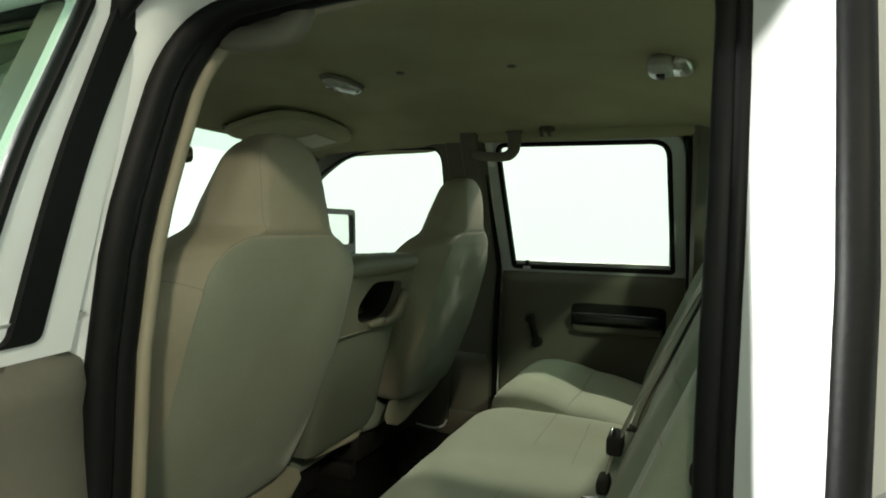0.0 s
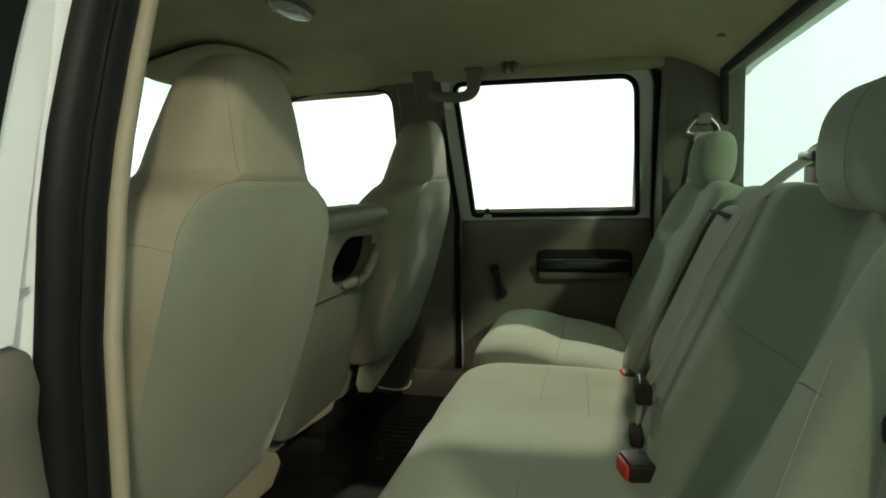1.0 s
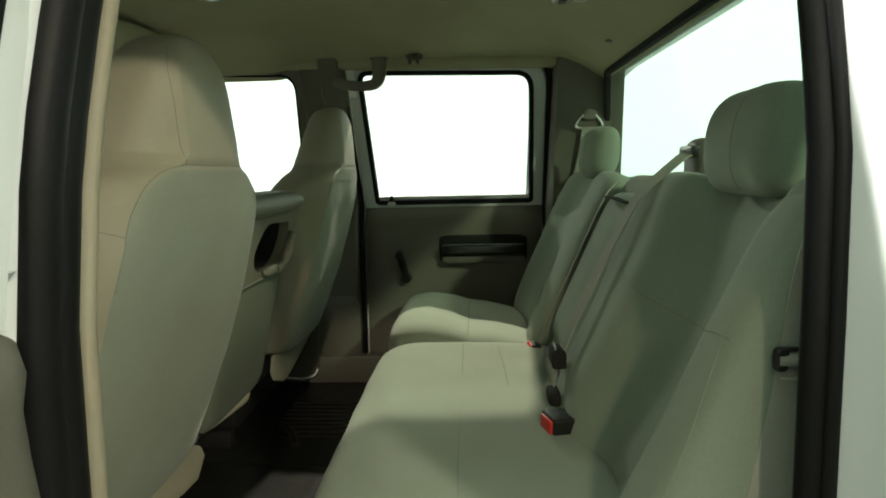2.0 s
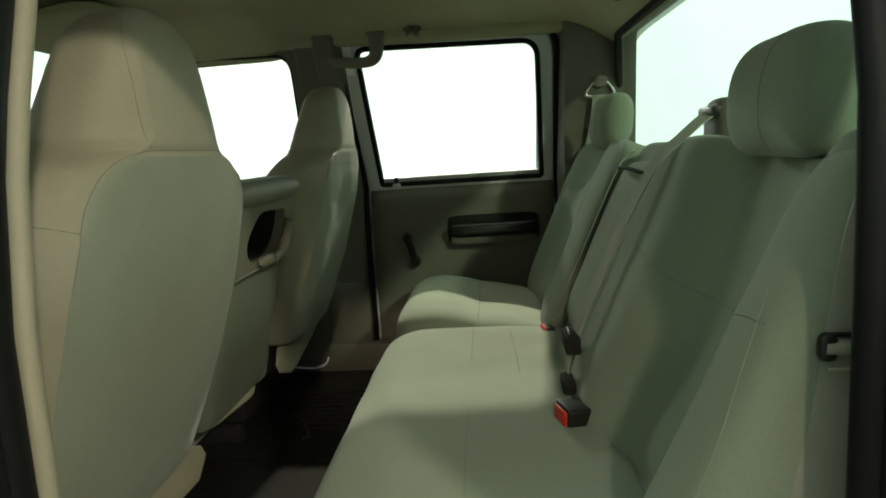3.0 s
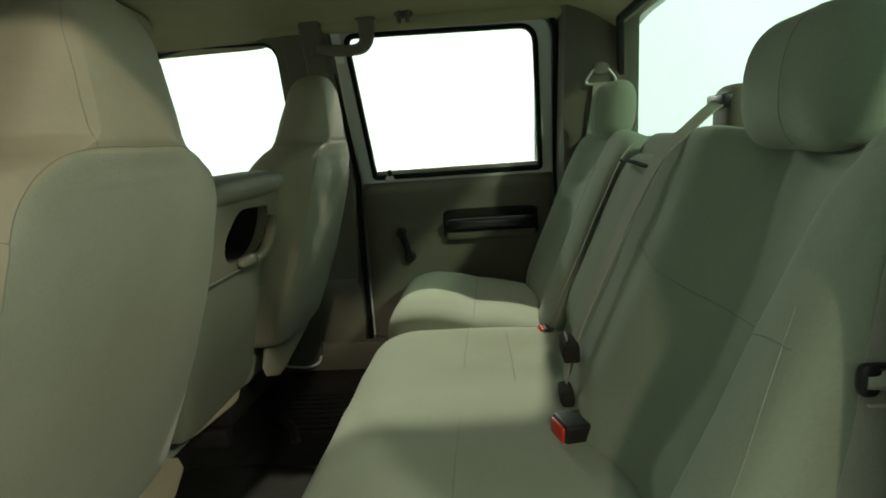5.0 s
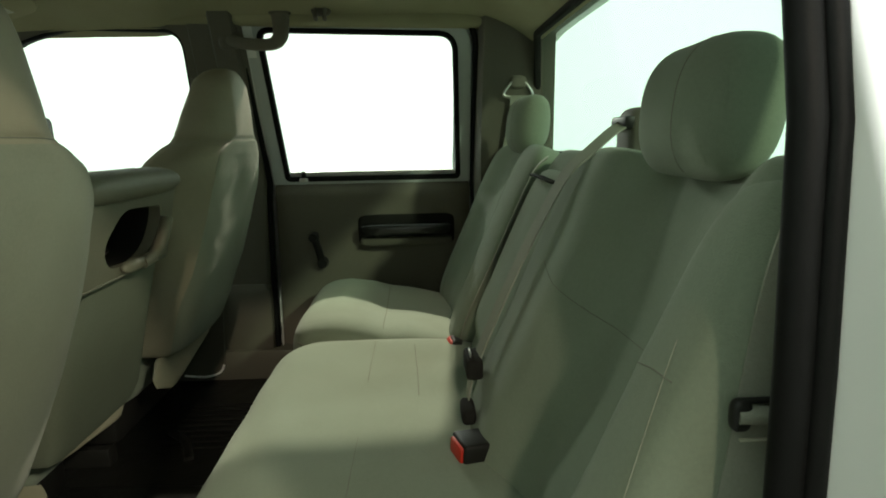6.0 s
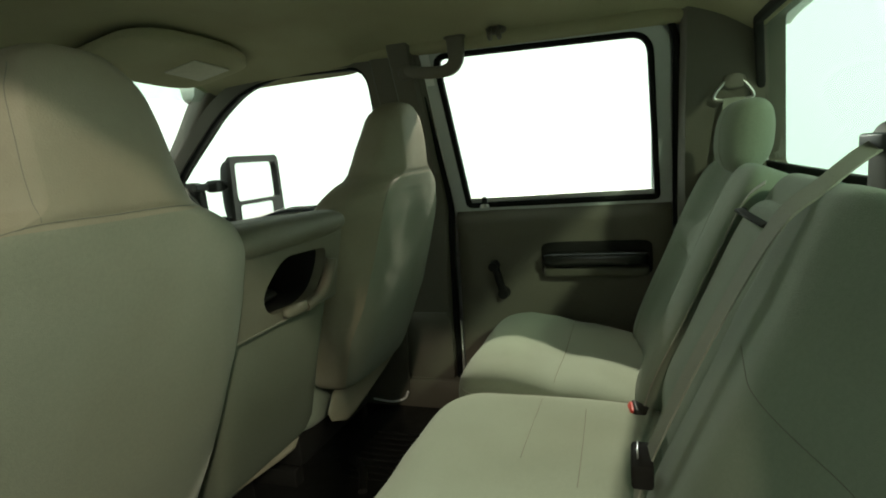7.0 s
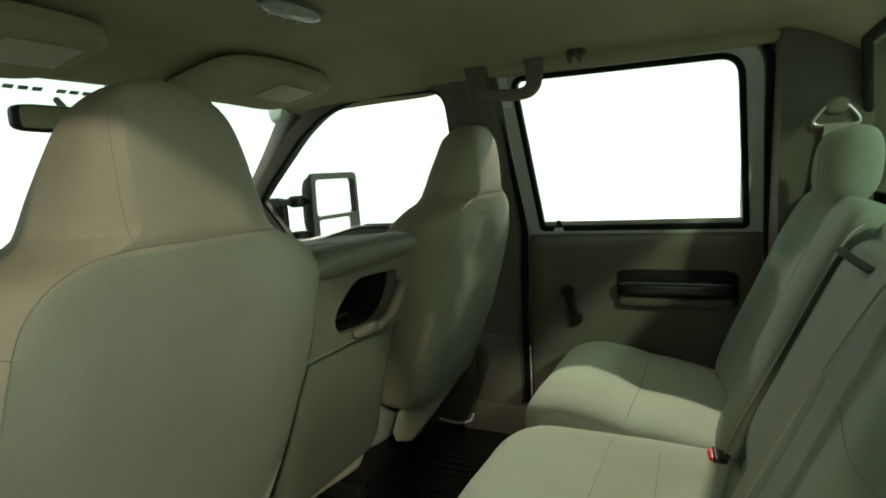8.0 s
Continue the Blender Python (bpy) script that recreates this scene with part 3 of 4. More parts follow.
# ---- doors ----
def rear_door(flip, win_glass, near=False, tilt=1.0, knob_x=-0.48):
    """near: the open door, whose window frame sweeps forwards at the top; tilt: share of the inward slope of the frame."""
    d = thing("rear_door", "", "")
    hinge = -0.612 if near else -0.578

    def yg(x, z):
        return 0.873 + (y_glass(x, z) - 0.873) * tilt if z > 1.505 else y_glass(x, z)

    if near:
        win = rounded(V2([(-0.554, 1.507), (0.03, 1.507), (0.012, 1.925), (-0.700, 1.925), (-0.652, 1.818), (-0.600, 1.684)]), [0.012, 0.012, 0.05, 0.03, 0.1, 0.1])
        fr = rounded(V2([(-0.592, 1.49), (0.068, 1.49), (0.058, 1.955), (-0.738, 1.955), (-0.689, 1.818), (-0.637, 1.684)]), [0.0, 0.0, 0.07, 0.03, 0.1, 0.1])
        strip = rounded(V2([(-0.522, 1.510), (0.015, 1.510), (-0.005, 1.905), (-0.652, 1.905), (-0.614, 1.807), (-0.566, 1.681)]), [0.012, 0.012, 0.05, 0.03, 0.1, 0.1])
        run = rounded(V2([(-0.482, 1.518), (-0.01, 1.518), (-0.03, 1.880), (-0.45, 1.880), (-0.612, 1.872), (-0.572, 1.778), (-0.530, 1.683)]), [0.012, 0.012, 0.05, 0.05, 0.014, 0.1, 0.1])
    else:
        win = rounded(V2([(-0.532, 1.507), (0.03, 1.507), (0.012, 1.93), (-0.548, 1.943)]), [0.012, 0.012, 0.05, 0.03])
        fr = rounded(V2([(-0.578, 1.49), (0.068, 1.49), (0.058, 1.955), (-0.588, 1.962)]), [0.0, 0.0, 0.07, 0.03])
    part("window_frame", flip(holed(fr, win, lambda x, z: yg(x, z) - 0.022, lambda x, z: yg(x, z) + 0.02)), WHITE if near else FRAMEIN, d)
    g = part("pane", flip(pane(win, yg)), win_glass, d)
    g.visible_shadow = False
    if near:
        part("weatherstrip", flip(holed(win, strip, lambda x, z: yg(x, z) - 0.026, lambda x, z: yg(x, z) + 0.016)), BLACK, d, "black rubber strip round the window frame")
        part("inner_frame", flip(holed(strip, run, lambda x, z: yg(x, z) - 0.018, lambda x, z: yg(x, z) + 0.014)), WHITE, d, "white painted inner window frame")
        part("glass_seal", flip(tube_loop(run, lambda x, z: yg(x, z) - 0.014, 0.006, 0.010)), BLACK, d)
    else:
        part("glass_seal", flip(tube_loop(win, lambda x, z: yg(x, z) - 0.014, 0.009, 0.012)), BLACK, d)
    xs = span(hinge, 0.068, 16)

    def yt(x, z):
        e = min(x - hinge, 0.068 - x)
        return y_trim(x, z) + 0.02 * max(0, 1 - e / 0.02) ** 2 - 0.012 * math.exp(-((z - 1.46) / 0.03) ** 2)

    rows = []
    for z in (0.90, 0.93, 1.0, 1.1, 1.2, 1.3, 1.38, 1.42, 1.45, 1.475, 1.492, 1.503, 1.506):
        top = 0.02 if z > 1.50 else (0.006 if z > 1.49 else 0)
        rows.append([(x, yt(x, z) + top, z) for x in xs] + [(x, y_trim(x, z) + 0.045, z) for x in reversed(xs)])
    part("trim_panel", flip(loft(rows)), DOORTRIM, d)
    part("belt_seal", flip(box((-0.575, 0.858, 1.500), (0.06, 0.872, 1.513), 0.003)), BLACK, d)
    rows = []
    for z in span(0.80, 1.53, 12):
        rows.append([(x, y_skin(x, z) - 0.055, z) for x in xs] + [(x, y_skin(x, z), z) for x in reversed(xs)])
    part("door_skin", flip(loft(rows)), WHITE, d)
    # arm rest: backing coloured dark for the shade round it, pull bar over a ledge
    part("armrest_shade_backing", flip(pillow((-0.147, 0.831, 1.335), (0.160, 0.006, 0.052), 8, 4, 10)), DARK, d)
    part("armrest", flip(pillow((-0.147, 0.792, 1.342), (0.150, 0.032, 0.021), 6, 4, 14)), GLOSSP, d, "glossy black pull bar")
    part("armrest_ledge", flip(pillow((-0.147, 0.806, 1.302), (0.150, 0.022, 0.015), 7, 5, 14)), TRIM, d)
    crank = part("window_crank", flip(sweep([(-0.428, 0.806, 1.232), (-0.438, 0.800, 1.28), (-0.450, 0.800, 1.322)], 0.012, 0.008, 3, 12, up=(0, 1, 0))), BLACKP, d)
    part("crank_hub", flip(cyl((-0.428, 0.832, 1.232), (-0.428, 0.796, 1.232), 0.019, 0.016)), BLACKP, crank)
    part("crank_knob", flip(cyl((-0.450, 0.812, 1.322), (-0.450, 0.776, 1.322), 0.016, 0.014)), BLACKP, crank)
    knob = part("lock_knob", flip(pillow((knob_x, 0.850, 1.518), (0.008, 0.008, 0.016), 3, 3, 10, 14)), BLACKP, d)
    part("knob_collar", flip(cyl((knob_x, 0.850, 1.500), (knob_x, 0.850, 1.511), 0.017, 0.013)), CHROME, knob)
    part("door_handle", flip(pillow((-0.05, 1.01, 1.36), (0.10, 0.014, 0.02), 4, 4, 10)), BLACKP, d)
    return d


tagged(rear_door(ident, GSIDE), "closed rear door with stone plastic trim and white window frame", "car door", "rear doors")
near_door = rear_door(mirrored, GDOOR, True, 0.12, -0.49)
tagged(near_door, "wide-open rear door with stone trim and green-tinted glass", "car door", "rear doors")
near_door.matrix_world = Matrix.Translation((-0.522, -0.842, 0.03)) @ Matrix.Rotation(radians(-80), 4, "Z") @ Matrix.Translation((0.578, 0.851, 0))


def front_door(flip):
    d = thing("front_door", "closed front door with stone trim and framed side window", "car door", "front doors")
    part("window_frame", flip(holed(FRONT_FRAME, FRONT_WIN, lambda x, z: y_glass(x, z) - 0.03, lambda x, z: y_glass(x, z) + 0.012)), TRIM, d)
    out_fr = rounded(V2([(-1.86, 1.445), (-1.42, 1.445), (-1.24, 1.51), (-0.605, 1.51), (-0.605, 1.975), (-1.07, 1.985), (-1.24, 1.948), (-1.365, 1.887), (-1.63, 1.70)]), [0, 0.05, 0.05, 0, 0.05, 0.08, 0.05, 0.05, 0.03])
    out_win = rounded(V2([(-1.57, 1.458), (-1.43, 1.458), (-1.25, 1.515), (-0.70, 1.515), (-0.67, 1.955), (-1.07, 1.96), (-1.215, 1.925), (-1.335, 1.862), (-1.57, 1.70), (-1.65, 1.64)]), [0.03, 0.06, 0.06, 0.012, 0.05, 0.08, 0.05, 0.05, 0.03, 0.02])
    part("outer_frame", flip(holed(out_fr, out_win, lambda x, z: y_glass(x, z) + 0.014, lambda x, z: y_glass(x, z) + 0.032)), WHITE, d)
    g = part("pane", flip(pane(out_win, y_glass)), GSIDE, d)
    g.visible_shadow = False
    part("glass_seal", flip(tube_loop(FRONT_WIN, lambda x, z: y_glass(x, z) - 0.012, 0.010, 0.012)), BLACK, d)
    part("outer_seal", flip(tube_loop(out_win, lambda x, z: y_glass(x, z) + 0.024, 0.005, 0.012)), BLACK, d)
    def dip(x, z):
        return z - lerp([(-1.44, 0.055), (-1.23, 0.0)], x) * max(0, min(1, (z - 1.3) / 0.2))

    xs = span(-1.80, -0.735, 28)
    part("trim_panel", flip(loft([[(x, y_trim(x, z), dip(x, z)) for x in xs] + [(x, y_trim(x, z) + 0.03, dip(x, z)) for x in reversed(xs)] for z in (0.90, 1.2, 1.42, 1.46, 1.49, 1.508)])), TRIM, d)
    part("armrest", flip(pillow((-1.15, 0.80, 1.28), (0.24, 0.05, 0.035), 5, 5, 14)), TRIM, d)
    xs = span(-1.82, -0.60, 28)
    part("door_skin", flip(loft([[(x, y_skin(x, z) - 0.05, dip(x, z)) for x in xs] + [(x, y_skin(x, z), dip(x, z)) for x in reversed(xs)] for z in span(0.80, 1.53, 9)])), WHITE, d)
    part("belt_moulding", flip(sweep([(x, 0.912, dip(x, 1.522)) for x in span(-1.80, -0.61, 28)], 0.012, 0.009, 4, 10)), BLACK, d)
    return d


front_door(ident)
front_door(mirrored)

# ---- side mirror outside the far front window ----
tow = thing("side_mirror", "black telescoping tow mirror with two mirror glasses", "wing mirror")
hx = -1.52
shell = part("housing", pillow((hx - 0.070, 1.145, 1.592), (0.045, 0.130, 0.138), 4, 5, 20, 32), BLACKP, tow)
part("mirror_bezel", moved(holed(rounded(V2([(0.958, 1.440), (1.290, 1.440), (1.282, 1.735), (0.966, 1.735)]), 0.03), rounded(V2([(0.988, 1.556), (1.272, 1.556), (1.266, 1.708), (0.992, 1.708)]), 0.022), lambda y, z: hx - 0.02, lambda y, z: hx), SWAP), BLACKP, shell)
part("main_glass", moved(slab(rounded(V2([(0.986, 1.554), (1.274, 1.554), (1.268, 1.710), (0.990, 1.710)]), 0.022), lambda y, z: hx - 0.014 - (y - 1.13) * 0.04, lambda y, z: hx - 0.010 - (y - 1.13) * 0.04), SWAP), MIRR, shell, "flat silvered mirror glass")
part("wide_glass", moved(slab(rounded(V2([(0.992, 1.456), (1.200, 1.456), (1.202, 1.541), (0.992, 1.541)]), 0.016), lambda y, z: hx + 0.001, lambda y, z: hx + 0.004), SWAP), MIRR, shell, "small convex mirror glass")
for z in (1.625, 1.480):
    part("mirror_arm", sweep([(-1.62, 0.87, z), (-1.59, 0.97, z), (hx - 0.05, 1.02, z)], 0.018, 0.014, 3, 12), BLACKP, tow)
    part("arm_sleeve", pillow((-1.585, 0.945, z), (0.03, 0.03, 0.024), 4, 4, 10), BLACKP, tow)
part("mirror_foot", pillow((-1.66, 0.905, 1.545), (0.05, 0.022, 0.10), 4, 4, 12), BLACKP, tow)

def wedge(x, y0, z0, h0, y1, z1, h1):
    """A thin tapering cover, from y0 (half height h0) to y1 (half height h1)."""
    rows = []
    for t in span(0, 1, 10):
        e = max(0.25, 1 - (2 * t - 1) ** 8)
        rows.append(ring((x - 0.02 * t, y0 + (y1 - y0) * t, z0 + (z1 - z0) * t), Vector((0.94, 0, 0.34)), Vector((-0.34, 0, 0.94)), 0.010 * e, (h0 + (h1 - h0) * t) * e, 3.5, 20))
    return loft(rows)


# ---- front seats ----
LEVELS = [(1.115, -0.715, 0.17, 0.05), (1.13, -0.695, 0.195, 0.068), (1.18, -0.672, 0.215, 0.075), (1.25, -0.648, 0.236, 0.078), (1.33, -0.622, 0.256, 0.078), (1.42, -0.597, 0.274, 0.078), (1.50, -0.577, 0.284, 0.074), (1.55, -0.565, 0.282, 0.070),
          (1.59, -0.557, 0.254, 0.066), (1.617, -0.552, 0.208, 0.064), (1.636, -0.548, 0.163, 0.062), (1.655, -0.546, 0.143, 0.060), (1.70, -0.545, 0.124, 0.058), (1.745, -0.545, 0.104, 0.055), (1.775, -0.548, 0.088, 0.050), (1.795, -0.555, 0.067, 0.041), (1.808, -0.564, 0.044, 0.027), (1.813, -0.578, 0.020, 0.010)]


ARC = [(1.10, 0.23), (1.25, 0.215), (1.40, 0.203), (1.50, 0.193), (1.56, 0.183), (1.60, 0.165), (1.625, 0.13), (1.64, 0.09), (1.655, 0.074), (1.745, 0.074), (1.80, 0.060)]


def front_seat(yc, label, fold, wide):
    """fold: how far the cover turns forwards on the side towards the middle of the cab; wide: the panel reaches that side's edge."""
    s = thing("front_seat", label, "car seat", "front seats")
    k = math.copysign(1, yc)
    n, quarter, edge = 3.5, 40, 26
    rings = []
    for z, xr, hw, dep in LEVELS:
        # columns are spread so that one of them runs along the edge of the back panel on either side
        ts = []
        for side in (1, -1):
            ratio = 0.95 if wide and side != k else min(0.93, lerp(ARC, z) / hw)
            ta = math.asin(ratio ** (n / 2))
            half = [ta * i / edge if i <= edge else ta + (math.pi / 2 - ta) * (i - edge) / (quarter - edge) for i in range(quarter)]
            half += [math.pi / 2 + math.pi / 2 * i / quarter for i in range(quarter)]
            ts += half + [math.pi] if side > 0 else [2 * math.pi - t for t in reversed(half[1:])]
        row = []
        for t in ts:
            ct, st = math.cos(t), math.sin(t)
            row.append(Vector((xr - dep + dep * math.copysign(abs(ct) ** (2 / n), ct), yc + hw * math.copysign(abs(st) ** (2 / n), st), z)))
        rings.append(row)
    fine = []
    for i in range(len(rings) - 1):
        p0, p1, p2, p3 = rings[max(i - 1, 0)], rings[i], rings[i + 1], rings[min(i + 2, len(rings) - 1)]
        for t in (0, 0.125, 0.25, 0.375, 0.5, 0.625, 0.75, 0.875):
            fine.append([0.5 * ((2 * b) + (c - a) * t + (2 * a - 5 * b + 4 * c - d) * t * t + (3 * b - a - 3 * c + d) * t ** 3) for a, b, c, d in zip(p0, p1, p2, p3)])
    fine.append(rings[-1])
    for r in fine:
        for p in r:
            w = (p.y - yc) * k
            up = min(1, max(0, (p.z - 1.60) / 0.05))
            # the cover folds forwards past the panel's edge and the upright creases of the head
            p.x -= (0.50 - 0.08 * up if w > 0 else fold) * max(0, abs(w) - lerp(ARC, p.z))
            if w > 0:
                p.y -= k * 0.12 * w * min(1, max(0, (p.z - 1.635) / 0.02))
            # a shallow hollow across the shoulder panel, and slack in the cover
            if p.x > -0.66 and 1.2 < p.z < 1.6:
                p.x -= 0.006 * math.exp(-((p.y - yc) / 0.12) ** 2) * math.exp(-((p.z - 1.40) / 0.13) ** 2)
            p += Vector(noise.noise_vector(p * 7)) * 0.0035 + Vector(noise.noise_vector(p * 19)) * 0.0012
    inner = [(yc - k * 0.150, 1.636)] if wide else [(yc - k * 0.183, 1.56), (yc - k * 0.165, 1.60), (yc - k * 0.13, 1.627)]
    grooves = [inner + [(yc - k * 0.08, 1.640), (yc, 1.640), (yc + k * 0.08, 1.640), (yc + k * 0.13, 1.627), (yc + k * 0.165, 1.60), (yc + k * 0.183, 1.56)],
               [(yc + k * 0.183, 1.56), (yc + k * 0.225, 1.575), (yc + k * 0.265, 1.57)]]
    bm = carve(loft(fine), grooves, (-1, 0, 0), (1, 2), 0.0016, 0.004)
    got = [v.co.copy() for v in bm.verts]
    bm.free()
    m = len(fine[0])
    fine = [got[i * m:(i + 1) * m] for i in range(len(fine))]
    cut = next(i for i, r in enumerate(fine) if r[0].z > 1.632)
    low = fine[:cut + 1]
    part("backrest", loft([[r[c] for c in range(-edge, edge + 1)] for r in low], caps=False, closed=False), PANEL, s)
    part("side_cover", loft([r[edge:m - edge + 1] for r in low], caps=False, closed=False), VINYL, s)
    part("head_restraint", loft(fine[cut:]), VINYL, s, "smooth tan head restraint cover")
    whole = part("seam", loft(fine), SEAM, s)
    # seams: shoulder line with a drop at each side, and two uprights on the head
    for sg in (-1, 1):
        if sg * yc > 0:
            seam(whole, [(0, yc + sg * 0.072, 1.642), (0, yc + sg * 0.076, 1.70), (0, yc + sg * 0.072, 1.76), (0, yc + sg * 0.060, 1.79)], (-1, 0, 0), r=0.0004)
            seam(whole, [(0, yc + sg * 0.183, 1.56), (0, yc + sg * 0.225, 1.575), (0, yc + sg * 0.262, 1.57)], (-1, 0, 0), r=0.0006)
            seam(whole, [(0, yc, 1.640), (0, yc + sg * 0.08, 1.640), (0, yc + sg * 0.13, 1.627), (0, yc + sg * 0.165, 1.60), (0, yc + sg * 0.183, 1.56), (0, yc + sg * 0.193, 1.50)], (-1, 0, 0), r=0.0006)
            continue
        seam(whole, [(0, yc, 1.640), (0, yc + sg * 0.08, 1.640)] + [(0, a, b) for a, b in reversed(inner)], (-1, 0, 0), r=0.0007)
    bpy.data.objects.remove(whole)
    part("cushion", pillow((-1.06, yc, 1.07), (0.25, 0.265, 0.085), 4, 5, 20, 36, 0.004, yc), CLOTH, s)
    for k in (-1, 1):
        part("side_bolster", pillow((-1.07, yc + k * 0.225, 1.10), (0.24, 0.045, 0.07), 4, 4, 16), VINYL, s)
        part("seat_rail", box((-1.25, yc + k * 0.19 - 0.02, FLOOR), (-0.88, yc + k * 0.19 + 0.02, 0.90), 0.006), BLACKP, s)
    k = math.copysign(1, yc)
    part("valance", wedge(-0.732, yc - k * 0.245, 1.080, 0.048, yc + k * 0.20, 1.105, 0.016), VINYL, s)
    part("seat_base", box((-1.22, yc - 0.20, 0.90), (-0.86, yc + 0.20, 1.0), 0.02, 2), BLACKP, s)
    return s


front_seat(-0.424, "driver seat in stone cloth, worn tan head restraint above a seam", 0.10, True)
front_seat(0.470, "passenger seat in stone cloth with integrated head restraint", 0.50, False)

# ---- centre seat back, folded up as an arm rest with a storage hole ----
centre = thing("jump_seat", "stone-coloured centre seat back with a storage hole and flap", "car seat")
xc = lambda z: -0.612 - 0.22 * (1.56 - z)
rows = []
for z, hw, back, inset in ((1.10, 0.145, 0.10, 0.02), (1.13, 0.155, 0.12, 0.012), (1.25, 0.16, 0.15, 0.01), (1.385, 0.170, 0.17, 0.008), (1.394, 0.166, 0.16, 0.014)):
    rows.append(ring((xc(z) - inset - back / 2, 0, z), (1, 0, 0), (0, 1, 0), back / 2, hw, 7, 40))
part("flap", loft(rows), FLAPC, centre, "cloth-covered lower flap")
HOLE = rounded(V2([(-0.070, 1.419), (0.050, 1.412), (0.096, 1.436), (0.114, 1.480), (0.112, 1.512), (-0.035, 1.519), (-0.092, 1.462)]), [0.03, 0.03, 0.03, 0.02, 0.015, 0.03, 0.03])
OUT = rounded(V2([(-0.172, 1.398), (0.172, 1.398), (0.172, 1.572), (-0.172, 1.572)]), [0.004, 0.004, 0.04, 0.04])
bm = holed(OUT, HOLE, lambda y, z: xc(z), lambda y, z: xc(z) - 0.022)
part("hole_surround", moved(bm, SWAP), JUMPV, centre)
part("flap_piping", sweep([(xc(1.398) + 0.001, y, 1.398) for y in (-0.160, -0.05, 0.05, 0.160)], 0.0022, 0.0022, 2, 8), SEAM, centre)
BIN = rounded(V2([(-0.14, 1.408), (0.14, 1.408), (0.14, 1.540), (-0.14, 1.540)]), 0.01)
lining = part("hole_lining", moved(holed(BIN, HOLE, lambda y, z: xc(z) - 0.0225, lambda y, z: -0.86), SWAP), BLACKP, centre)
part("bin_back", box((-0.875, -0.14, 1.408), (-0.86, 0.14, 1.540)), BLACKP, lining)
part("cup_rim", sweep([(-0.70, -0.06, 1.437), (-0.705, 0.02, 1.437)], 0.02, 0.010, 2, 10), BLACKP, lining)
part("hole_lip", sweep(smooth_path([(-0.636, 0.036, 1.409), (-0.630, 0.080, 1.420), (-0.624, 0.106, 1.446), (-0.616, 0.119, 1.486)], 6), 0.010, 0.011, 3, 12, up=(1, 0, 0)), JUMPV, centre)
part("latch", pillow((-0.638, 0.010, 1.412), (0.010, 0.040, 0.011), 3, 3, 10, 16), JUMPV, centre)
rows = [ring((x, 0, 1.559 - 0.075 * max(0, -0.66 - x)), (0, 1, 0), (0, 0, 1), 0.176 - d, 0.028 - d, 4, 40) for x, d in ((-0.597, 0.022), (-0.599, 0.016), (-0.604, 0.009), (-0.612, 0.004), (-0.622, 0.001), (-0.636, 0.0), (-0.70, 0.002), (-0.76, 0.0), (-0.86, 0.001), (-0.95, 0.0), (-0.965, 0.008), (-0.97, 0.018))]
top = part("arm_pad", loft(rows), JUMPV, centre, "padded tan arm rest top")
part("pad_core", box((-0.94, -0.155, 1.40), (-0.88, 0.155, 1.54), 0.02), TRIM, centre)
for yy in (-1, 1):
    part("pad_side", box((-0.89, yy * 0.15 - 0.006, 1.405), (-0.66, yy * 0.15 + 0.006, 1.535), 0.003), TRIM, centre)
for yy in (-0.06, 0.06):
    seam(top, [(-0.64, yy, 1.7), (-0.75, yy, 1.7), (-0.93, yy, 1.7)], (0, 0, -1))
part("valance", wedge(-0.755, 0.12, 1.085, 0.022, -0.10, 1.075, 0.006), VINYL, centre)
part("centre_cushion", pillow((-1.06, 0, 1.08), (0.24, 0.165, 0.09), 5, 5, 16), CLOTH, centre)
part("seat_base", box((-1.2, -0.14, 0.88), (-0.90, 0.14, 1.02), 0.02), BLACKP, centre)

# ---- rear bench ----
bench = thing("rear_bench", "stone cloth split rear bench with folding centre arm rest", "car seat")
near_c = part("cushion", carve(pillow((-0.185, -0.262, 1.115), (0.238, 0.458, 0.083), 5.0, 9, 90, 150, 0.004, 2.0), [[(-0.21, 0.155), (-0.211, 0.05), (-0.210, -0.07)], [(-0.21, -0.26), (-0.211, -0.4), (-0.208, -0.58)], [(-0.125, 0.12), (-0.120, -0.02), (-0.118, -0.13)]], (0, 0, -1), (0, 1), 0.0035, 0.005), CLOTH, bench)
bm = pillow((-0.195, 0.470, 1.122), (0.232, 0.262, 0.096), 4.2, 6, 70, 120, 0.005, 5.0)
for v in bm.verts:
    # the cushion falls towards its back, with a shallow hollow and a crease across
    u = max(0, (v.co.z - 1.10) / 0.12)
    v.co.z -= u * (0.24 * max(0, v.co.x + 0.32) * (0.6 + 0.4 * (v.co.y - 0.2) / 0.53) + 0.012 * math.exp(-((v.co.y - 0.45) / 0.13) ** 2) + 0.007 * math.exp(-((v.co.x + 0.2) / 0.016) ** 2))
far_c = part("cushion", bm, CLOTH, bench)
seam(near_c, [(-0.21, 0.155, 1.4), (-0.211, 0.05, 1.4), (-0.210, -0.07, 1.4)], (0, 0, -1), r=0.0008, steps=14)
seam(near_c, [(-0.21, -0.26, 1.4), (-0.211, -0.4, 1.4), (-0.208, -0.58, 1.4)], (0, 0, -1), r=0.0005, steps=14)
seam(near_c, [(-0.125, 0.12, 1.4), (-0.120, -0.02, 1.4), (-0.118, -0.13, 1.4)], (0, 0, -1), r=0.0008)
seam(near_c, [(-0.36, 0.176, 1.4), (-0.20, 0.178, 1.4), (-0.03, 0.178, 1.4)], (0, 0, -1), steps=14)
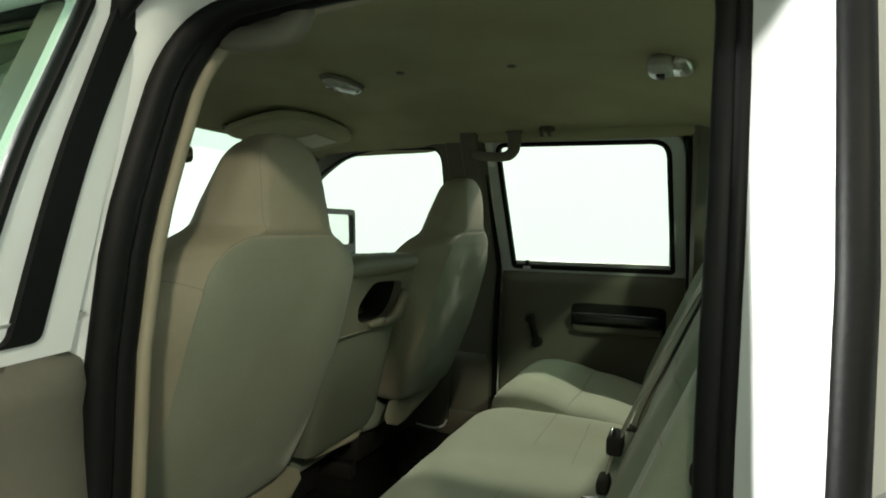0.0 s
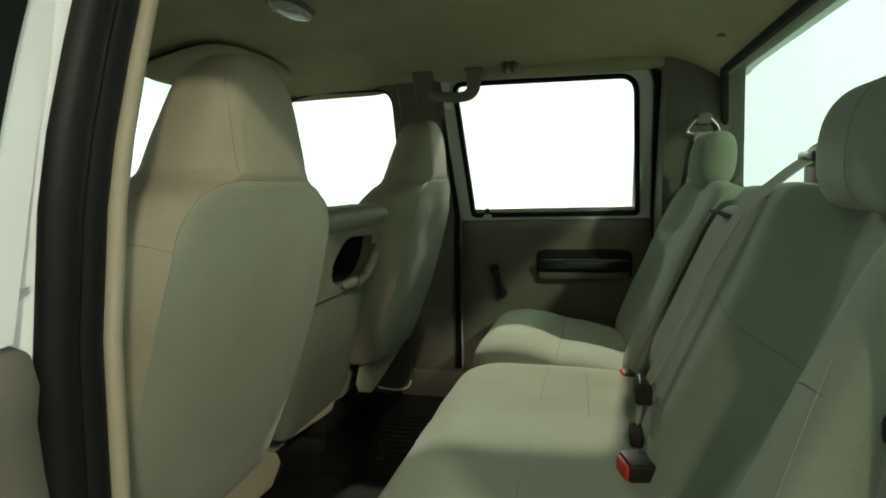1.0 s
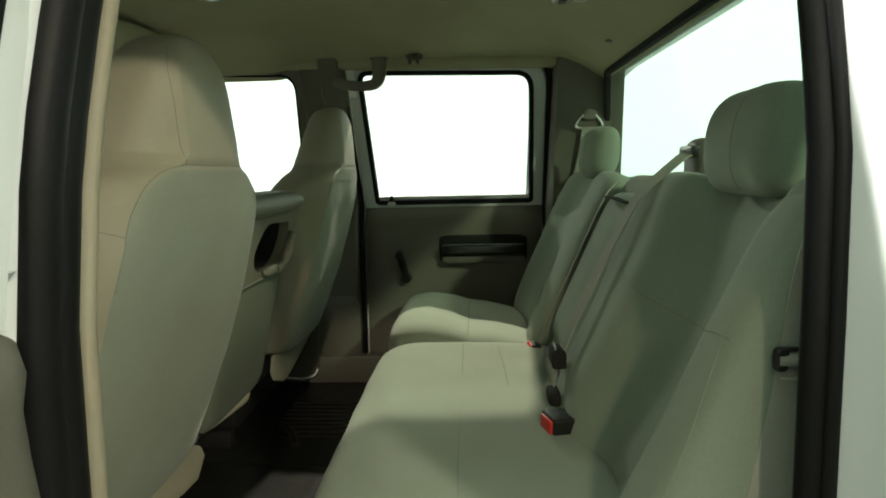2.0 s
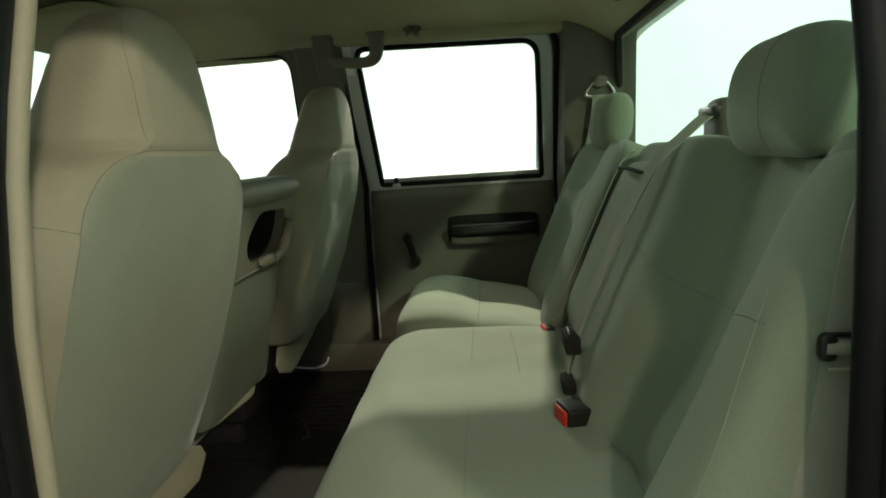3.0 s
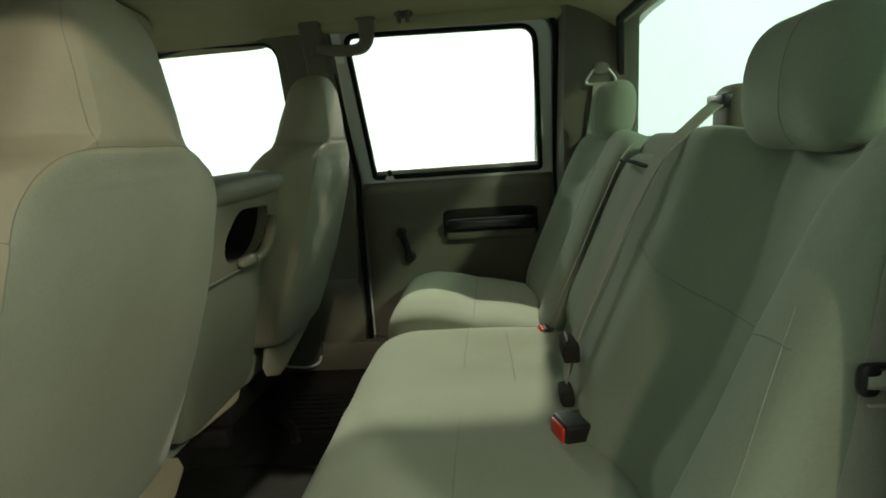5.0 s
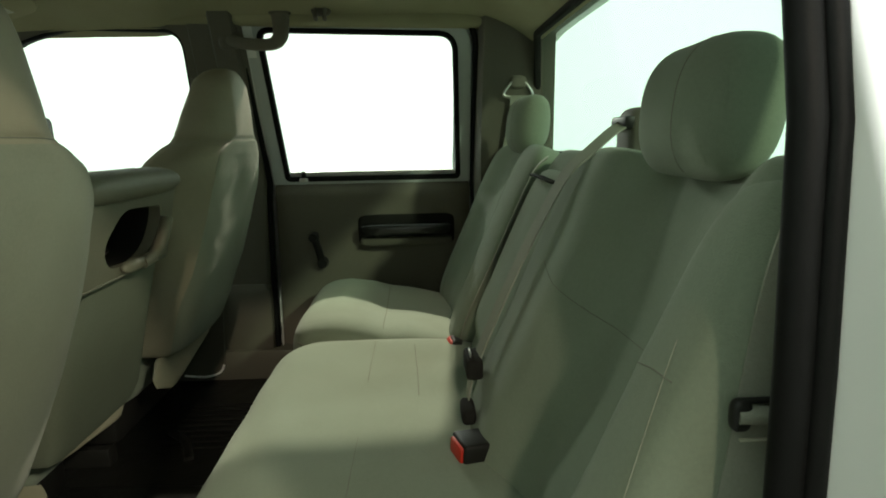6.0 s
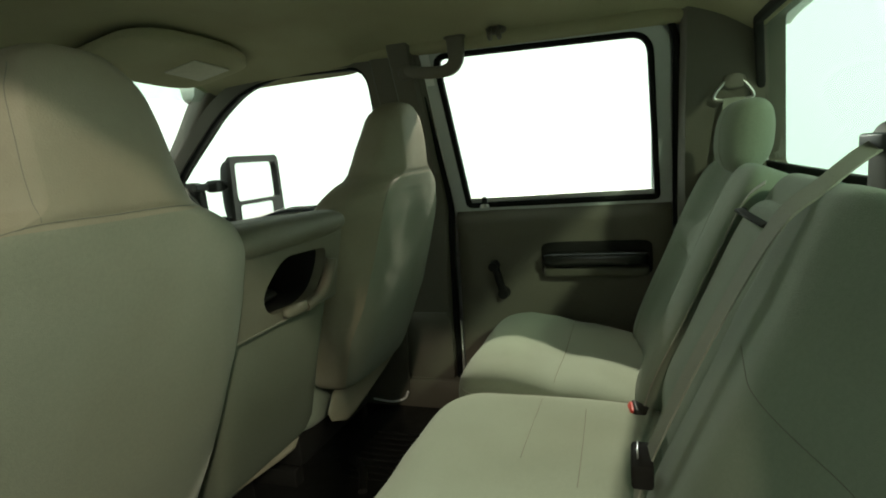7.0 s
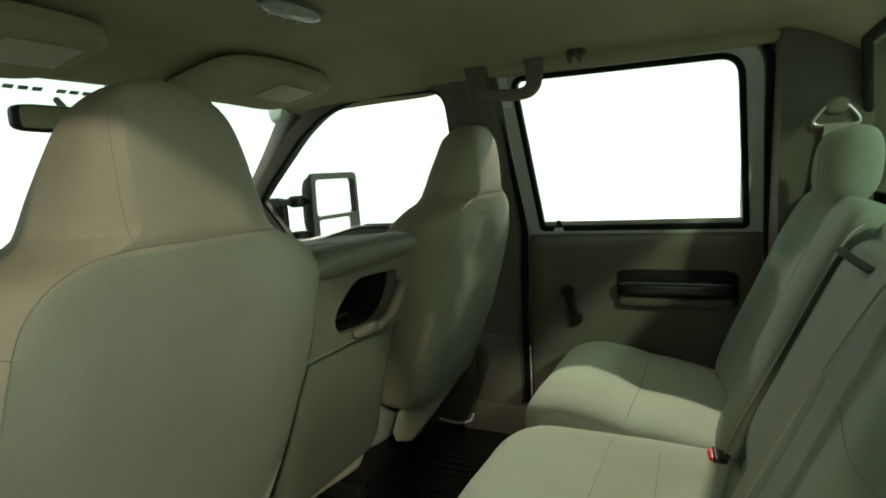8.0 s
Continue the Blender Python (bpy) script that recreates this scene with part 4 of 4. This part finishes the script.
seam(far_c, [(-0.20, 0.25, 1.4), (-0.20, 0.45, 1.4), (-0.20, 0.66, 1.4)], (0, 0, -1), steps=14)
seam(far_c, [(-0.40, 0.0, 1.165), (-0.20, 0.0, 1.150), (0.0, 0.0, 1.145)], (0, 1, 0), r=0.002, steps=14)


def backrest(y0, y1, z0, z1, thick, proud=0.0, e=8.0, rough=0.003, seed=0.0, roll=0.0):
    """A seat back leaning with the bench: x = 0.017 + 0.43 (z - 1.281) is its face."""
    hz = (z1 - z0) / 2
    zc = (z0 + z1) / 2
    xf = 0.017 + 0.43 * (zc - 1.281) - proud
    bm = pillow((0, (y0 + y1) / 2, 0), (thick / 2, (y1 - y0) / 2, hz * 1.075), 6, e, 90, 130, rough, seed)
    return moved(bm, Matrix.Translation((xf + thick / 2 * 1.02, 0, zc)) @ Matrix.Rotation(math.atan(0.43), 4, "Y"))


bm = backrest(-0.692, -0.135, 1.12, 1.60, 0.13, 0.004, 8, 0.003, 1.0)
for v in bm.verts:
    # a padded ridge beside the arm rest, then the dished insert
    edge = -0.365 + 0.04 * math.exp(-((v.co.z - 1.60) / 0.07) ** 2) + 0.02 * math.exp(-((v.co.z - 1.27) / 0.07) ** 2)
    t = min(1, max(0, (edge - v.co.y + 0.06) / 0.15))
    u = min(1, max(0, (-0.535 - v.co.y) / 0.10))
    v.co += Vector((0.92, 0, -0.39)) * (0.052 * t * t * (3 - 2 * t) - 0.058 * u * u * (3 - 2 * u) - 0.014)
carve(bm, [[(-0.245, 1.468), (-0.32, 1.452), (-0.406, 1.440), (-0.50, 1.440), (-0.595, 1.447)], [(-0.565, 1.575), (-0.585, 1.494), (-0.598, 1.444), (-0.612, 1.335), (-0.62, 1.25)]], (0.92, 0, -0.39), (1, 2), 0.004, 0.006)
near_b = part("backrest", bm, CLOTH, bench)
part("arm_rest", backrest(-0.128, 0.140, 1.20, 1.555, 0.13, 0.0, 9, 0.002, 2.0), CLOTH, bench, "folded-up centre arm rest")
part("backrest", backrest(-0.134, 0.150, 1.12, 1.598, 0.10, -0.020, 9, 0.002, 3.0), CLOTH, bench)
bm = backrest(0.150, 0.735, 1.12, 1.60, 0.13, 0.004, 7, 0.003, 4.0)
for v in bm.verts:
    # two padded ridges with the dished insert between them
    v.co += Vector((0.92, 0, -0.39)) * (0.022 * math.exp(-((v.co.y - 0.47) / 0.13) ** 4) - 0.010)
carve(bm, [[(0.31, 1.585), (0.325, 1.50), (0.335, 1.43), (0.33, 1.25)], [(0.33, 1.43), (0.45, 1.425), (0.60, 1.43)], [(0.60, 1.585), (0.595, 1.50), (0.60, 1.43), (0.61, 1.25)]], (0.92, 0, -0.39), (1, 2), 0.005, 0.007)
far_b = part("backrest", bm, CLOTH, bench)
# outer bolster of the wide seat back
bm = backrest(-0.698, -0.594, 1.12, 1.592, 0.12, 0.031, 3.2, 0.003, 6.0)
bol_n = part("side_bolster", bm, CLOTH, bench)
bm = backrest(0.600, 0.745, 1.12, 1.592, 0.12, 0.016, 3.4, 0.003, 7.0)
part("side_bolster", bm, CLOTH, bench)
F = (1, 0, -0.2)
seam(near_b, [(0.0, -0.565, 1.575), (0, -0.585, 1.494), (0, -0.598, 1.444), (0, -0.612, 1.335), (0, -0.62, 1.25)], F, r=0.0006, steps=12)
seam(near_b, [(0, -0.245, 1.468), (0, -0.32, 1.452), (0, -0.406, 1.440), (0, -0.50, 1.440), (0, -0.595, 1.447)], F, r=0.0005, steps=12)
seam(bol_n, [(0, -0.612, 1.463), (0, -0.64, 1.470), (0, -0.67, 1.472)], F, r=0.0006, steps=12)
seam(bol_n, [(0, -0.655, 1.50), (0, -0.668, 1.434), (0, -0.68, 1.353), (0, -0.685, 1.25)], F, STITCH, 0.0005, 12)
seam(far_b, [(0, 0.31, 1.58), (0, 0.325, 1.50), (0, 0.335, 1.43), (0, 0.33, 1.25)], F, r=0.0006, steps=12)
seam(far_b, [(0, 0.335, 1.43), (0, 0.45, 1.425), (0, 0.60, 1.43)], F, r=0.0006, steps=12)
# pull strap on the arm rest
part("pull_strap", sweep([(0.122, 0.085, 1.556), (0.112, 0.045, 1.560), (0.112, -0.02, 1.560), (0.124, -0.075, 1.553)], 0.007, 0.0025, 3, 10), DARK, bench, "black pull strap")
part("seat_base", box((-0.33, -0.70, FLOOR), (0.22, 0.70, 1.05), 0.02), DARK, bench)


def headrest(yc, w, zc, hz, n):
    h = thing("rear_headrest", "rounded stone cloth headrest on the rear bench", "headrest", "rear headrests")
    rows = []
    for k in range(41):
        t = math.sin(math.pi / 2 * (k / 20 - 1)) * 0.9985
        z = zc + hz * t
        a, b = 0.053 * (1 - abs(t) ** 2.5) ** (1 / 2.5), 0.144 * w * (1 - abs(t) ** 4.5) ** (1 / 4.5)
        rows.append(ring((0.184 + 0.10 * (z - 1.66), yc, z), (1, 0, 0), (0, 1, 0), a, b, n, 72))
    for r in rows:
        for p in r:
            p += Vector(noise.noise_vector(p * 14)) * 0.002
    pad = part("pad", loft(rows), CLOTH, h)
    seam(pad, [(0, yc - 0.036, 1.595), (0, yc - 0.036, 1.65), (0, yc - 0.034, 1.70), (0, yc - 0.030, 1.728)], (1, 0, 0), r=0.0006)
    for sg in (-1, 1):
        part("post", cyl((0.200, yc + sg * 0.05, 1.54), (0.200, yc + sg * 0.05, 1.60), 0.005), TRIM, h)
    return h


headrest(-0.457, 0.57, 1.655, 0.069, 3.0)
headrest(0.462, 0.66, 1.6625, 0.0745, 2.2)

# ---- belts and buckles ----
mid = thing("centre_seat_belt", "grey-beige shoulder belt across the rear centre seat", "seat belt", "seat belts")
guide = part("belt_guide", pillow((0.245, -0.150, 1.622), (0.035, 0.040, 0.052), 4, 4, 14), TRIM, mid)
part("guide_slot", box((0.203, -0.182, 1.640), (0.222, -0.118, 1.660), 0.004), BLACKP, guide)
path = smooth_path([(0.212, -0.158, 1.650), (0.184, -0.182, 1.638), (0.146, -0.205, 1.612), (0.106, -0.205, 1.574), (0.050, -0.192, 1.460), (0.004, -0.190, 1.356), (-0.026, -0.195, 1.285)], 8)
part("webbing", ribbon(path, (0, 0.92, 0.25), 0.035), BELT, mid)
tongue = part("tongue", box((-0.044, -0.226, 1.264), (-0.018, -0.164, 1.296), 0.005), DARK, mid)
part("tongue_plate", box((-0.037, -0.210, 1.288), (-0.035, -0.180, 1.303), 0.0008), CHROME, tongue, "bright metal tongue")
part("lower_strap", ribbon(smooth_path([(-0.032, -0.200, 1.268), (-0.040, -0.212, 1.244), (-0.042, -0.225, 1.228)], 6), (0, 0.9, 0.3), 0.030), BELT, mid)
part("lower_latch", pillow((-0.044, -0.240, 1.222), (0.011, 0.029, 0.012), 4, 4, 12), DARK, mid)


def buckle(m, label):
    b = thing("belt_buckle", label, "belt buckle", "belt buckles")
    body = part("body", box((0.0, -0.025, -0.018), (0.074, 0.025, 0.017), 0.005, 3), BLACKP, b)
    part("release_button", box((-0.004, -0.0195, -0.012), (0.012, 0.0195, 0.0125), 0.003, 3), RED, body, "red release button")
    part("stalk", ribbon([(0.08, 0, -0.002), (0.12, 0, -0.012), (0.15, 0, -0.03)], (0, 1, 0), 0.03), BELT, b)
    b.matrix_world = m
    return b


buckle(pose(-0.066, -0.322, 1.206, 0, 4, 18), "black belt buckle with red button lying on the bench")
buckle(pose(-0.050, 0.140, 1.187, 0, 30, 6), "black belt buckle with red button between the cushions")
lap = thing("lap_belt", "dark grey lap belt strap rising between the cushions", "seat belt", "seat belts")
part("webbing", ribbon(smooth_path([(-0.024, 0.176, 1.18), (-0.004, 0.160, 1.25), (0.044, 0.148, 1.36), (0.092, 0.145, 1.47), (0.134, 0.145, 1.56), (0.165, 0.145, 1.59)], 6), (0.25, 1, 0.1), 0.036), BELT, lap)


def shoulder_belt(sg, label):
    b = thing("shoulder_belt", label, "seat belt", "seat belts")
    loop = [(0.155, 1.762), (0.178, 1.791), (0.197, 1.803), (0.216, 1.790), (0.238, 1.760), (0.228, 1.748), (0.165, 1.749)]
    pts = smooth_path([(x, sg * 0.668, z) for x, z in loop], 5, True)
    n = len(pts)
    rows = []
    for i, p in enumerate(pts):
        d = (pts[(i + 1) % n] - pts[i - 1]).normalized()
        s = d.cross(Vector((0, 1, 0))).normalized()
        rows.append(ring(p, s, (0, 1, 0), 0.0040, 0.004, 2, 8))
    bm = loft(rows + [rows[0]], caps=False)
    part("anchor_ring", bm, CHROME, b, "bright metal belt ring")
    part("anchor_cover", pillow((0.197, sg * 0.670, 1.793), (0.026, 0.007, 0.020), 2.6, 3, 12), TRIM, b)
    return b


fb = shoulder_belt(1, "grey-beige shoulder belt hanging from a ring on the rear post")
part("webbing", ribbon(smooth_path([(0.198, 0.664, 1.752), (0.192, 0.680, 1.68), (0.175, 0.702, 1.58), (0.150, 0.715, 1.48)], 8), (1, 0, 0), 0.048), BELT, fb)
nb = shoulder_belt(-1, "grey-beige shoulder belt running down beside the wide seat back")
part("webbing", ribbon(smooth_path([(0.198, -0.664, 1.752), (0.164, -0.688, 1.65), (0.130, -0.699, 1.55), (0.120, -0.699, 1.48), (0.111, -0.699, 1.40), (0.097, -0.700, 1.32), (0.080, -0.705, 1.22)], 8), (1, -0.12, 0), 0.048), BELT, nb)
clip = part("belt_clip", pillow((0.091, -0.705, 1.452), (0.007, 0.005, 0.0115), 3, 3, 12), BLACKP, nb)
part("clip_bar", box((0.090, -0.708, 1.4605), (0.134, -0.703, 1.4635), 0.001), BLACKP, clip)
part("belt_roll", cyl((0.088, -0.705, 1.452), (0.134, -0.707, 1.452), 0.0065), BELT, nb)
part("belt_stop", box((0.092, -0.7065, 1.433), (0.134, -0.7035, 1.4345), 0.0005), PAPER, nb)

# ---- fittings under the roof ----
def grab_handle(dx, flip, label):
    h = thing("grab_handle", label, "grab handle", "grab handles")
    pts = smooth_path([(-0.474 + dx, 0.632, 2.005), (-0.474 + dx, 0.634, 1.955), (-0.478 + dx, 0.636, 1.918), (-0.500 + dx, 0.638, 1.899), (-0.545 + dx, 0.640, 1.897), (-0.590 + dx, 0.645, 1.903), (-0.630 + dx, 0.655, 1.915)], 8)
    rows = []
    for i, p in enumerate(pts):
        d = (pts[min(i + 1, len(pts) - 1)] - pts[max(i - 1, 0)]).normalized()
        u = d.cross(Vector((0, 1, 0))).normalized()
        f = min(1, i / (len(pts) * 0.55))
        rows.append(ring(p, u, (0, 1, 0), 0.027 - 0.011 * f, 0.013, 3.0, 18))
    part("bar", flip(loft(rows)), DOORTRIM, h)
    part("mount", flip(pillow((-0.474 + dx, 0.640, 1.995), (0.034, 0.022, 0.024), 4, 4, 12)), TRIM, h)
    part("mount", flip(pillow((-0.628 + dx, 0.662, 1.917), (0.026, 0.020, 0.030), 4, 4, 12)), TRIM, h)
    return h


grab_handle(0.0, ident, "stone plastic grab handle above the passenger door post")
grab_handle(0.10, mirrored, "stone plastic grab handle inside the open doorway")


def dome_lamp(x, y, hx, hy, label):
    d = thing("dome_lamp", label, "ceiling lamp", "dome lamps")
    z = z_head(x, y)
    part("bezel", pillow((x, y, z - 0.002), (hx, hy, 0.008), 2.4, 2.4, 18, 28), TRIM, d)
    part("lens", pillow((x, y, z - 0.011), (hx * 0.86, hy * 0.9, 0.012), 2.2, 2.2, 18, 28), LAMPL, d, "clear ribbed lamp lens")
    for k in (-1, 0, 1):
        part("lens_rib", sweep([(x - hx * 0.7, y + k * hy * 0.45, z - 0.019), (x + hx * 0.7, y + k * hy * 0.45, z - 0.019)], 0.0025, 0.0025, 2, 8), CHROME, d)
    return d


dome_lamp(-0.752, 0.02, 0.034, 0.085, "oblong clear dome lamp on the headliner")
cup = thing("cargo_lamp", "small bright-rimmed lamp on the rear headliner", "ceiling lamp", "dome lamps")
zc = z_head(0.03, 0.06)
part("lens", pillow((0.015, 0.055, zc - 0.012), (0.028, 0.045, 0.020), 3.5, 3.5, 16, 24), LAMPL, cup)
part("rim", pillow((0.055, 0.055, zc - 0.010), (0.024, 0.048, 0.020), 3, 3, 16, 24), CHROME, cup)
part("switch", box((0.005, 0.035, zc - 0.036), (0.022, 0.075, zc - 0.028), 0.003), BLACKP, cup)
hook = thing("coat_hook", "small stone plastic coat hook on the roof rail", "coat hook")
part("base", pillow((-0.360, 0.625, 1.988), (0.028, 0.016, 0.020), 3, 3, 10), TRIM, hook)
for dx in (-0.012, 0.012):
    part("hook", sweep(smooth_path([(-0.360 + dx, 0.618, 1.985), (-0.360 + dx, 0.598, 1.974), (-0.360 + dx, 0.594, 1.962), (-0.360 + dx, 0.606, 1.957)], 5), 0.007, 0.006, 2, 10, up=(1, 0, 0)), TRIM, hook)
for x, y in ((-0.33, 0.12), (0.17, 0.30), (-0.60, 0.05)):
    b = thing("headliner_clip", "small round headliner fastener", "fastener", "headliner clips")
    part("cap", pillow((x, y, z_head(x, y) - 0.001), (0.012, 0.012, 0.004), 2, 2, 10, 16), TRIM, b)


def visor(flip, label, lab_y):
    v = thing("sun_visor", label, "sun visor", "sun visors")
    def bend(bm):
        for w in bm.verts:
            w.co.z += 0.17 * w.co.x - 0.30 * max(0, w.co.y - 0.30) ** 2
        return moved(bm, Matrix.Translation((-1.165, 0, 1.972)))

    pad = part("pad", flip(bend(pillow((0, 0.335, 0), (0.140, 0.212, 0.019), 5, 4.0, 40, 48))), HEADL, v)
    part("label_patch", flip(bend(box((-0.03, lab_y, -0.0215), (0.075, lab_y + 0.13, -0.0185), 0.001))), PAPER, v, "pale printed label")
    part("pivot", flip(cyl((-1.28, 0.60, 1.965), (-1.28, 0.66, 1.968), 0.007)), BLACKP, v)
    part("clip", flip(pillow((-1.285, 0.165, 1.965), (0.012, 0.018, 0.012), 3, 3, 10)), TRIM, v)
    return v


visor(ident, "stone fabric passenger sun visor folded up, with a pale label", 0.36)
visor(mirrored, "stone fabric driver sun visor folded up, with a pale label", 0.17)

rv = thing("rear_view_mirror", "black-framed rear-view mirror on the windshield", "mirror")
part("shell", pillow((-1.365, -0.04, 1.872), (0.016, 0.132, 0.030), 3.5, 6, 20, 28), BLACKP, rv)
part("mirror_glass", moved(slab(rounded(V2([(-0.162, 1.849), (0.082, 1.849), (0.082, 1.895), (-0.162, 1.895)]), 0.014), lambda y, z: -1.351 + (y + 0.04) * 0.0, lambda y, z: -1.346), SWAP), MIRR, rv, "silvered mirror glass")
part("stem", cyl((-1.375, -0.04, 1.885), (-1.42, -0.04, 1.925), 0.008), BLACKP, rv)
